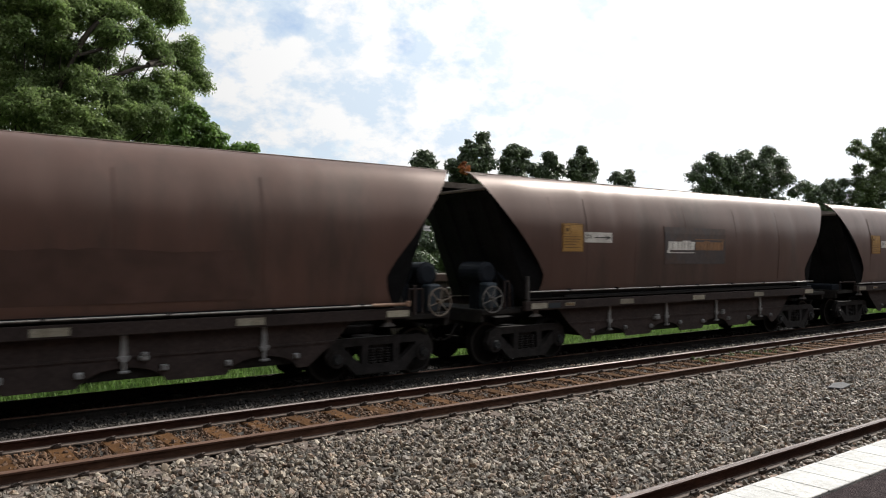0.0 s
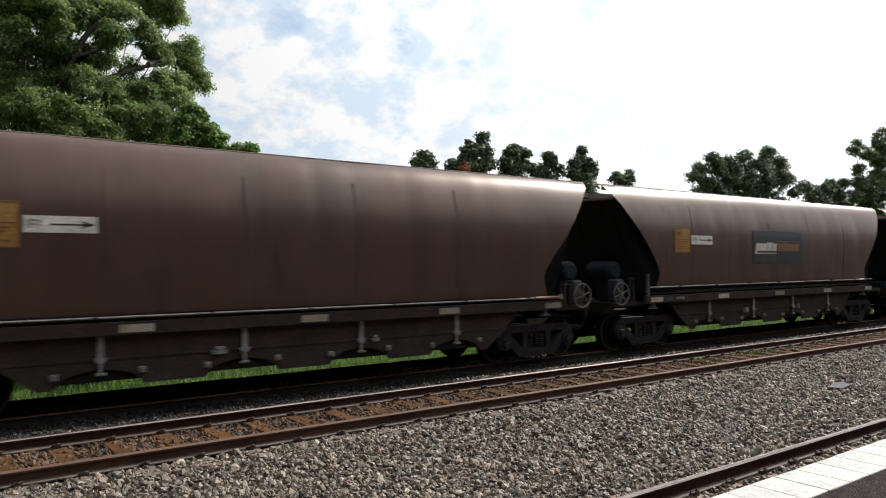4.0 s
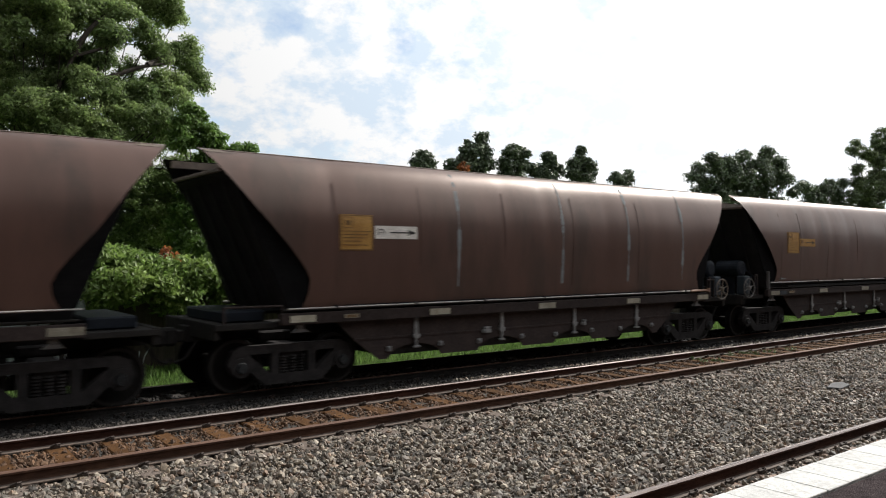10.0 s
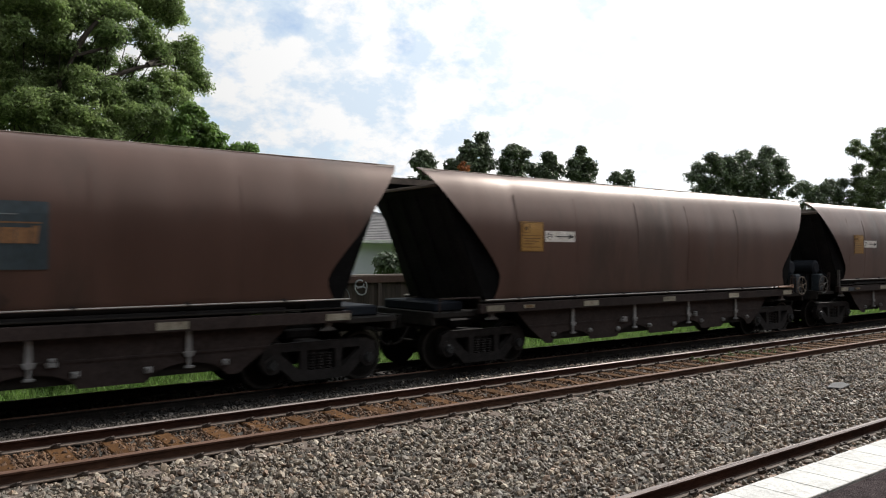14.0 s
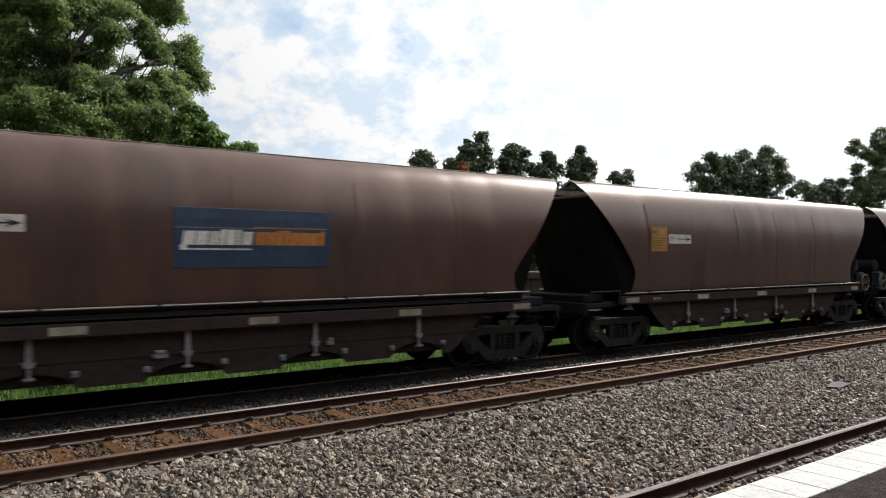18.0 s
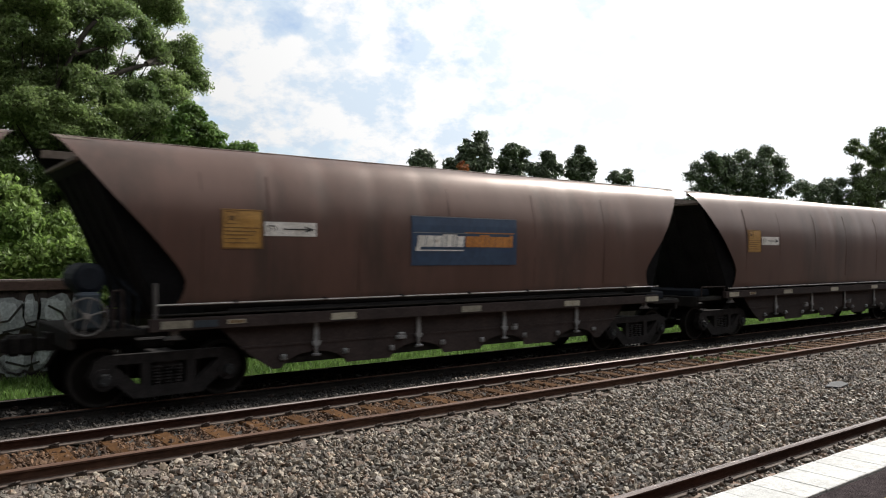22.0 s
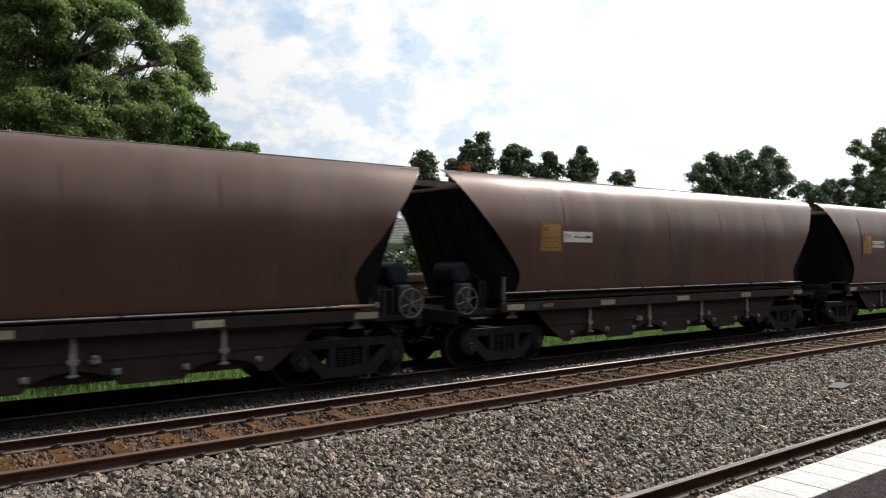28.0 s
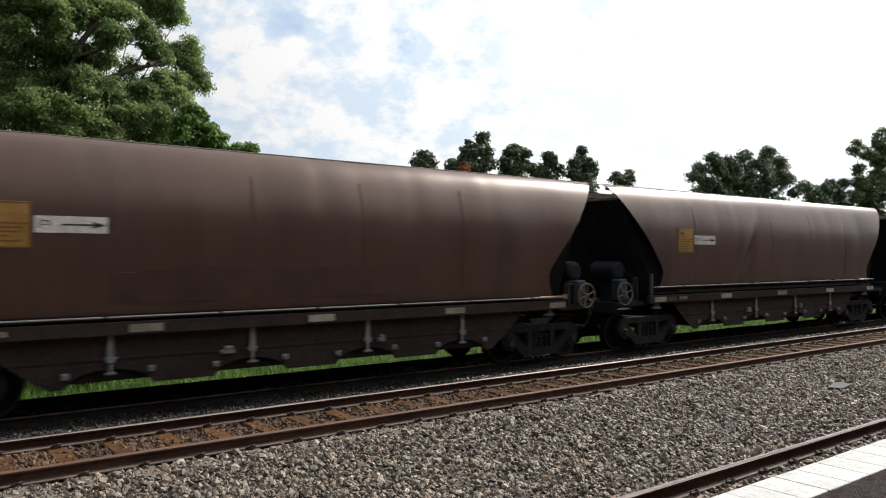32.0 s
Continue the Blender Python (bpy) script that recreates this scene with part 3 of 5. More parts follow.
def crown(name, lobes, count, size, mat, parent, seed, clump=.3, droop=.25, flat=.75):
    """Foliage in many small puffs: each lobe (x, y, z, radius) carries puffs, and leaves lie mostly on their upper side."""
    rng = np.random.default_rng(seed)
    puffs = []
    for x, y, z, r in lobes:
        k = max(8, int(4.6 * (r / clump) ** 2))
        d = rng.normal(size=(k, 3))
        d /= np.linalg.norm(d, axis=1, keepdims=True)
        c = np.array([x, y, z]) + d * max(.05, r - clump * .55) * rng.uniform(.45, 1.22, (k, 1)) ** .5
        puffs.append(np.concatenate([c, clump * rng.uniform(.45, 1.3, (k, 1))], 1))
    puffs = np.concatenate(puffs)
    w = puffs[:, 3] ** 2
    pick = rng.choice(len(puffs), count, p=w / w.sum())
    c = puffs[pick]
    d = rng.normal(size=(count, 3))
    d /= np.linalg.norm(d, axis=1, keepdims=True)
    d[:, 2] = np.where((d[:, 2] < -.1) & (rng.random(count) < .4), -d[:, 2], d[:, 2])
    centre = c[:, :3] + d * np.array([1, 1, flat]) * c[:, 3:4] * rng.uniform(.35, 1.2, (count, 1))
    face = d * .7 + rng.normal(0, .45, (count, 3)) + np.array([0, 0, .55])
    axis = np.cross(face, rng.normal(size=(count, 3)))
    axis /= np.linalg.norm(axis, axis=1, keepdims=True)
    axis = axis + d * .5 + np.array([0, 0, -droop])
    axis /= np.linalg.norm(axis, axis=1, keepdims=True)
    side = np.cross(axis, face)
    side /= np.linalg.norm(side, axis=1, keepdims=True)
    nor = np.cross(side, axis)
    ln = size * rng.uniform(.65, 1.35, (count, 1))
    wd = ln * rng.uniform(.20, .32, (count, 1))
    v = np.stack([centre - axis * ln * .5, centre + side * wd + nor * wd * .3, centre + axis * ln * .55, centre - side * wd + nor * wd * .3], 1)
    return from_arrays(name, v.reshape(-1, 3), np.arange(count * 4).reshape(count, 4), mat, parent)


def tree(name, label, base, lobes, count, size, mat, seed, trunk_r, young=None, clump=.3, droop=.25, boughs=(), fork=None):
    root = empty(name, pose(*base), label, "tree")
    rng = random.Random(seed)
    bm = bmesh.new()
    lo = [(x - base[0], y - base[1], z - base[2], r) for x, y, z, r in lobes]
    top = Vector((sum(l[0] for l in lo) / len(lo) * .5, sum(l[1] for l in lo) / len(lo) * .5, fork or max(1.2, min(l[2] - l[3] * .4 for l in lo))))
    limb(bm, (0, 0, -.1), top, trunk_r, trunk_r * .7, rng, 0)
    for x, y, z, r in lo:
        tip = Vector((x, y, z - r * .2))
        limb(bm, top * rng.uniform(.75, 1), tip, min(.024, trunk_r * .11), min(.012, trunk_r * .05), rng, 0)
        for k in range(4):
            d = Vector((rng.uniform(-1, 1), rng.uniform(-1, 1), rng.uniform(-.5, .9))).normalized()
            limb(bm, tip, tip + d * r * .7, min(.012, trunk_r * .06), .006, rng, 0)
    for bough in boughs:
        pts = [Vector(q) - Vector(base) for q in bough]
        for k, (q0, q1) in enumerate(zip(pts[:-1], pts[1:])):
            limb(bm, q0, q1, .10 * .75 ** k, .10 * .75 ** (k + 1), rng, 0, .05)
    part("trunk", bm, M["bark"], root, "grey-brown trunk with forking limbs")
    crown("crown", lo, count, size, mat, root, seed, clump, droop)
    if young:
        leaves("young_leaves", [(x - base[0], y - base[1], z - base[2], r) for x, y, z, r in young], 260, size, M["leaf_young"], root, seed + 1)
    return root


# lobes of the large ficus: x, y, z and radius
FICUS_TOP = [(7.85, 26.5, 11.05, .80), (8.28, 26.2, 10.66, .48), (7.66, 27, 11.58, .84), (5.11, 25.2, 9.98, .66), (5.88, 25.4, 10.19, .68), (6.52, 25.2, 9.82, .66), (7.10, 25.3, 9.45, .57),
             (7.55, 25.6, 9.19, .48), (5.78, 24.6, 9.25, .50), (3.56, 25.5, 9.9, .62), (4.16, 25.0, 9.66, .68), (3.11, 25.0, 8.94, .55), (4.47, 24.8, 9.06, .58), (5.26, 26, 10.95, .8),
             (6.45, 26.5, 11.35, .8), (4.2, 26.3, 11.2, .9), (3.0, 26.2, 10.6, .9), (6.9, 27.2, 12.3, 1.1)]
FICUS_SIDE = [(8.74, 26.2, 9.73, .46), (9.20, 26.0, 8.57, .42), (8.74, 26.2, 9.07, .54), (8.22, 26.0, 9.29, .50), (9.05, 26.5, 8.87, .42), (8.01, 25.6, 8.28, .50), (8.48, 25.8, 8.21, .40),
              (3.8, 25.2, 8.66, .46), (4.34, 25.6, 8.65, .50), (3.18, 25.0, 7.33, .63), (5.11, 25.2, 8.69, .42), (3.76, 25.4, 7.63, .54), (4.38, 25.4, 7.87, .52), (5.58, 25.0, 8.56, .36)]
FICUS_LOW = [(5.0, 24.6, 7.43, .66), (4.28, 24.4, 6.77, .61), (5.78, 24.6, 7.28, .54), (6.74, 24.8, 7.40, .60), (7.48, 25.2, 8.0, .58), (7.91, 25.0, 7.56, .60), (7.09, 24.4, 6.8, .66), (6.13, 24.2, 6.66, .64),
             (5.09, 24.0, 6.43, .60), (3.53, 24.2, 6.65, .61), (3.02, 24.2, 6.59, .50), (5.53, 23.8, 6.08, .47), (4.01, 24.0, 6.1, .51), (4.64, 23.8, 5.91, .44), (2.2, 25.5, 8.0, 1.2), (2.0, 25.5, 9.8, 1.2)]
FICUS_DEEP = [(5.4, 27.0, 8.3, .9), (3.4, 27.0, 8.4, .9), (6.6, 27.2, 7.7, .7), (5.0, 26.4, 6.2, 1.0), (3.3, 26.2, 6.3, 1.0), (8.1, 26.9, 9.6, .4), (4.3, 27.2, 9.9, 1.1), (6.0, 27.2, 9.6, 1.0), (7.2, 27.4, 8.6, .8), (4.2, 27.0, 7.2, 1.1), (6.0, 26.8, 6.6, 1.1), (7.7, 26.8, 6.9, .9)]
FICUS_SKIRT = [(3.74, 25.0, 5.0, 1.3), (5.51, 24.5, 4.9, 1.3), (7.52, 25.0, 5.5, 1.1), (4.57, 24.5, 3.9, 1.3), (6.64, 25.0, 4.27, 1.3), (8.43, 25.5, 4.78, 1.0), (3.76, 25.0, 2.95, 1.1), (5.31, 25.0, 2.8, 1.2),
               (7.14, 25.5, 2.93, 1.2), (9.0, 26.0, 3.06, 1.1), (2.6, 25.0, 3.91, 1.3), (7.0, 27.0, 3.54, 1.3), (8.14, 27.0, 3.77, 1.2)]
FICUS_BOUGHS = [[(4.9, 25.6, 4.2), (5.47, 25.1, 6.4), (5.53, 25.1, 7.83), (5.59, 25.1, 8.6)], [(5.53, 25.1, 7.83), (6.2, 25.1, 8.2), (7.05, 25.1, 8.6), (7.77, 25.3, 8.82), (8.4, 26.0, 9.2)],
                [(4.6, 25.5, 5.2), (4.26, 25.1, 6.96), (4.81, 24.9, 8.5), (5.75, 24.9, 8.93)], [(4.81, 24.9, 8.5), (5.23, 24.9, 9.35), (5.74, 25.1, 10.0)], [(2.2, 24.3, 6.2), (3.49, 23.9, 6.72)],
                [(7.05, 25.1, 8.62), (7.93, 25.6, 9.26), (8.43, 26.0, 9.52)]]


def make_vegetation():
    tree("ficus_tree", "large broad ficus tree with dark green dense foliage behind the fence", (3.8, 26.2, -.2),
         FICUS_TOP + FICUS_SIDE + FICUS_LOW + FICUS_DEEP + FICUS_SKIRT, 440000, .098, M["leaf_dark"], 11, .5, clump=.30, boughs=FICUS_BOUGHS, fork=4.0)
    tree("pepper_tree", "bright green tree with drooping sprays of fine leaves", (9.5, 23.0, -.2),
         [(7.66, 23, 6.62, .44), (8.17, 23, 6.45, .40), (8.47, 23, 6.08, .34), (7.43, 23, 6.01, .44), (8.01, 23, 5.97, .43), (9.68, 23, 5.84, .28), (9.23, 23, 5.80, .18), (8.72, 23, 5.80, .26), (7.87, 23, 6.88, .26)] +
         [(8.65, 22.00, 4.87, 0.69), (9.47, 22.00, 4.75, 0.63), (9.72, 21.50, 4.02, 0.49), (9.20, 22.00, 3.85, 0.80), (8.48, 22.00, 3.48, 0.69), (9.53, 21.50, 3.15, 0.59), (9.02, 22.00, 2.80, 0.63), (10.19, 21.50, 3.60, 0.53), (10.06, 21.50, 2.90, 0.53), (9.53, 21.50, 4.45, 0.52), (10.38, 21.50, 3.26, 0.39), (8.40, 24.00, 4.29, 0.62), (8.03, 24.00, 3.37, 0.73), (8.05, 23.50, 2.55, 0.64), (8.49, 23.50, 5.17, 0.65)] +
         [(10.42, 21.3, 4.08, 0.32), (10.11, 21.3, 3.38, 0.38), (9.81, 21.3, 2.74, 0.4), (9.48, 21.3, 2.07, 0.39), (9.23, 21.3, 1.6, 0.36), (10.42, 21.3, 3.55, 0.29), (9.6, 21.3, 3.01, 0.38), (10.55, 21.3, 4.41, 0.24), (9.14, 21.3, 1.99, 0.36), (10.12, 21.3, 1.26, 0.32), (9.65, 21.3, 1.43, 0.35)],
         72000, .13, M["leaf_pepper"], 12, .2, clump=.22, droop=.6)
    # shrubs that lean over the fence
    for k, (lobes, n, tone) in enumerate((
            ([(2.26, 17.80, 2.07, 0.42), (2.89, 17.80, 2.18, 0.48), (3.52, 17.60, 2.18, 0.51), (2.74, 18.20, 2.67, 0.49), (2.33, 18.40, 3.03, 0.54), (2.57, 18.60, 3.39, 0.45), (3.29, 18.50, 2.99, 0.46), (3.77, 18.30, 2.74, 0.43), (2.22, 18.80, 3.63, 0.37)], 11000, "leaf_mid"),
            ([(4.04, 17.40, 2.05, 0.54), (4.73, 17.30, 2.05, 0.58), (5.47, 17.30, 1.97, 0.54), (5.72, 16.70, 1.79, 0.46), (4.94, 16.55, 1.57, 0.46), (4.31, 16.60, 1.64, 0.46), (5.41, 16.50, 1.49, 0.37), (3.84, 16.60, 1.69, 0.35)], 13000, "leaf_mid"),
            ([(6.36, 17.20, 1.90, 0.53), (6.87, 17.10, 1.76, 0.54), (7.54, 17.00, 1.68, 0.49), (7.94, 16.90, 1.53, 0.30), (6.48, 16.80, 1.38, 0.31), (7.17, 16.80, 1.29, 0.32)], 7000, "leaf_mid"))):
        base = (sum(l[0] for l in lobes) / len(lobes), 17.75, -.25)
        root = empty("shrub", pose(*base), "leafy green shrub leaning over the graffitied fence", "shrub", "shrubs along the fence")
        rng = random.Random(40 + k)
        bm = bmesh.new()
        lo = [(x - base[0], y - base[1], z - base[2], r) for x, y, z, r in lobes]
        for x, y, z, r in lo:
            limb(bm, (rng.uniform(-.3, .3), rng.uniform(-.1, .2), 0), (x, y, z), .035, .012, rng, 0)
        part("stems", bm, M["bark"], root)
        crown("foliage", lo, int(n * 1.6), .13, M[tone], root, 60 + k, .30, -.35, .9)
        if k == 1:
            leaves("young_leaves", [(5.32 - base[0], 17.35 - base[1], 2.40 - base[2], .17), (5.52 - base[0], 17.45 - base[1], 2.33 - base[2], .12)], 260, .10, M["leaf_young"], root, 77)
    # dark glossy trees further back
    rows = (
        ([(24.57, 34, 7.9, 0.45), (24.18, 34, 7.58, 0.38), (24.94, 34, 7.61, 0.36), (24.57, 34, 7.32, 0.53), (24.5, 34.0, 6.3, .9), (24.6, 34.2, 5.0, 1.1)],
         7000, 1),
        ([(28.84, 34, 9.48, 0.38), (28.33, 34, 8.99, 0.58), (29.14, 34, 8.89, 0.5), (27.76, 34, 8.43, 0.55), (28.62, 34, 8.17, 0.79), (26.7, 34, 7.69, 0.5), (27.4, 34, 7.91, 0.51), (29.44, 34, 8.12, 0.45), (27.83, 34, 7.22, 1.0), (28.2, 34.3, 6.4, 1.4), (28.2, 34.0, 4.8, 1.5)],
         16000, 2),
        ([(31.44, 34, 8.98, 0.44), (31.09, 34, 8.66, 0.6), (32.11, 34, 8.8, 0.52), (30.58, 34, 8.09, 0.51), (32.4, 34, 8.11, 0.59), (31.52, 34, 7.81, 0.82), (33.38, 34, 7.77, 0.42), (31.5, 34.3, 6.5, 1.2), (31.6, 34.0, 5.0, 1.4)],
         13000, 3),
        ([(34.53, 34, 8.86, 0.36), (34.56, 34, 8.46, 0.51), (33.88, 34, 7.98, 0.41), (35.25, 34, 8.08, 0.49), (34.56, 34, 7.67, 0.73), (34.6, 34.2, 6.6, 1.0), (34.6, 34.0, 5.2, 1.2)],
         9000, 4),
        ([(37.59, 34, 9.49, 0.28), (37.55, 34, 9.0, 0.45), (38.14, 34, 8.61, 0.53), (36.94, 34, 8.39, 0.52), (38.61, 34, 8.04, 0.54), (37.58, 34, 7.87, 0.83), (36.49, 34, 7.9, 0.45), (37.6, 34.2, 6.7, 1.2), (37.6, 34.0, 5.2, 1.4)],
         12000, 5),
        ([(43.41, 36, 8.23, 0.47), (45.18, 36, 8.42, 0.51), (44.31, 36, 7.94, 0.64), (44.3, 36.0, 6.8, 1.1), (44.3, 36.0, 5.2, 1.3)],
         6500, 6),
        ([(51.12, 34, 9.37, 0.62), (50.32, 34, 8.58, 0.64), (52.73, 34, 10.13, 0.48), (53.37, 34, 9.46, 0.81), (56.27, 34, 10.37, 0.77), (54.89, 34, 9.8, 0.76), (57.31, 34, 10.84, 0.5), (61.02, 34, 11.28, 0.58), (60.01, 34, 10.5, 0.83), (62.62, 34, 10.62, 0.72), (63.56, 34, 10.0, 0.63), (64.36, 34, 9.39, 0.4), (59.26, 34, 9.33, 1.34), (55.02, 34, 8.59, 1.28), (62.6, 34, 8.98, 1.22), (51.87, 34, 8.17, 0.89), (57.2, 34.3, 9.2, 1.1), (57.4, 34.3, 8.1, 1.2), (53.5, 34.6, 6.6, 1.8), (60.5, 34.6, 6.8, 2.0)],
         30000, 7),
        ([(67.18, 34, 8.66, 0.65), (66.33, 34, 8.44, 0.44), (72.17, 34, 9.25, 0.54), (70.87, 34, 8.52, 0.78), (74.64, 34, 9.54, 0.51), (69.08, 34, 8.24, 0.73), (73.28, 34, 8.46, 0.83), (65.16, 34, 8.04, 0.44), (70.0, 34.5, 7.0, 1.5), (74.0, 34.5, 7.0, 1.5)],
         15000, 8),
        ([(75.79, 33, 13.33, 0.62), (74.91, 33, 12.56, 0.47), (79.5, 33, 13.86, 0.6), (81.0, 33, 13.47, 0.88), (77.6, 33, 12.61, 0.93), (75.76, 33, 10.71, 0.69), (80.33, 33, 12.17, 0.87), (78.18, 33, 9.39, 1.15), (76.14, 33, 9.46, 0.91), (80.5, 33, 9.15, 1.18), (81.83, 33, 10.76, 0.57), (74.54, 33, 8.15, 0.83), (77.95, 33, 7.99, 1.04), (78.5, 33.5, 6.4, 1.9), (82.5, 33.5, 7.5, 2.2), (84.5, 33.5, 11.5, 2.2), (83.0, 33.5, 14.4, 1.3)],
         30000, 9),
        ([(19.68, 26.00, 2.50, 1.09), (21.94, 26.00, 2.77, 1.24), (16.64, 24.00, 2.04, 0.75), (25.72, 27.00, 2.81, 1.40), (15.19, 23.00, 2.06, 0.42), (17.90, 25.00, 2.73, 0.84), (21.09, 27.00, 3.81, 1.04), (24.22, 27.00, 3.89, 1.21)],
         20000, 10))
    for lobes, n, seed in rows:
        bx = sum(l[0] for l in lobes) / len(lobes)
        by = sum(l[1] for l in lobes) / len(lobes)
        edge = seed == 9
        tree("mango_tree" if not edge else "ironbark_tree", ("dark glossy round-headed tree behind the railway" if seed < 9 else "tall open-crowned green tree behind the railway") if seed < 10 else "low dark leafy tree behind the fence", (bx, by, -.2), lobes, int(n * 1.5), .21,
             M["leaf_edge" if edge else "leaf_far"], 100 + seed, .2, clump=.34 if seed < 7 else .48, droop=.7, young=[(26.67, 33.00, 7.44, 0.32)] if seed == 2 else None)


def make_belt():
    """The low dark wood that closes the view beyond the fence."""
    lobes = []
    rng = random.Random(71)
    for i in range(34):
        x = 27 + i * 3.1
        lobes.append((x, 38 + rng.uniform(-2, 2) + max(0, x - 60) * .1, rng.uniform(1.2, 2.6), rng.uniform(2.0, 2.9)))
    for i in range(9):
        lobes.append((-14 + i * 2.6, 33 + rng.uniform(-1, 1), rng.uniform(1.4, 3.2), 2.4))
    ob = leaves("far_shrubs", lobes, 26000, .34, M["leaf_far"], None, 72, .3, per=60, spread=(.3, .5))
    tagged(ob, "low dark belt of shrubs beyond the fence", "shrubs", kind="stuff")


def make_grass():
    rng = np.random.default_rng(5)
    n = 42000
    x = -2 + 50 * rng.random(n) ** 1.5
    y = rng.uniform(14.85, 16.95, n)
    z = np.interp(y, [14, 15.2, 16.2, 17], [-.42, -.36, -.22, -.14])
    h = rng.uniform(.07, .24, n) * np.interp(y, [14.85, 15.4, 16.9], [.5, .9, 1.0])
    a = rng.uniform(0, 2 * np.pi, n)
    w = rng.uniform(.006, .014, n)
    lean = rng.normal(0, .35, (n, 2)) * h[:, None]
    p = np.stack([x, y, z], -1)
    d = np.stack([np.cos(a) * w, np.sin(a) * w, np.zeros(n)], -1)
    top = p + np.stack([lean[:, 0], lean[:, 1], h], -1)
    midp = p * .5 + top * .5 + np.stack([-lean[:, 0] * .2, -lean[:, 1] * .2, np.zeros(n)], -1)
    v = np.stack([p - d, p + d, midp + d * .8, top, midp - d * .8], 1)
    f = np.arange(n * 5).reshape(n, 5)
    tagged(from_arrays("grass", v.reshape(-1, 3), f, M["grass"]), "sunlit green grass along the far side of the tracks", "grass", kind="stuff")


def make_bits():
    """A broken slab on the ballast, tufts of weed between the rails, a painted line on the platform."""
    bm = bmesh.new()
    prism(bm, [(-.34, -.12), (.10, -.16), (.30, -.05), (.16, .12), (-.24, .10)], 0, .03)
    bmesh.ops.rotate(bm, cent=(0, 0, 0), matrix=Matrix.Rotation(radians(90), 3, "X"), verts=bm.verts)
    bmesh.ops.bevel(bm, geom=[e for e in bm.edges if e.calc_face_angle(0) > .7], offset=.006, segments=1, affect="EDGES")
    slab = tagged(link_mesh("broken_slab", bm, M["slab"]), "thin grey broken concrete slab on the ballast", "slab")
    slab.matrix_basis = pose(SLAB[0], SLAB[1], bed_z(SLAB[1]) + .045, 2, -3, 8)
    rng = random.Random(17)
    for k in range(12):
        x, y = WEED[0] + rng.uniform(-1.8, 2.2), WEED[1] + rng.uniform(-.35, .35)
        tuft = leaves("weed", [(rng.uniform(-.12, .12), rng.uniform(-.08, .08), .0, .07) for _ in range(3)], 80, .05, M["leaf_edge"], None, 300 + k, .2, -.6, per=20, spread=(.4, .7))
        tuft.matrix_basis = pose(x, y, bed_z(y) + .03)
        tagged(tuft, "small green weed tuft between the rails", "weed", "weeds on the track")
    bm = bmesh.new()
    box(bm, -20, 60, LINE_Y - .10, LINE_Y, PLAT_Z - .006, PLAT_Z - .002)
    tagged(link_mesh("platform_line", bm, M["line"]), "yellow painted line on the asphalt platform", "painted line", kind="structure")


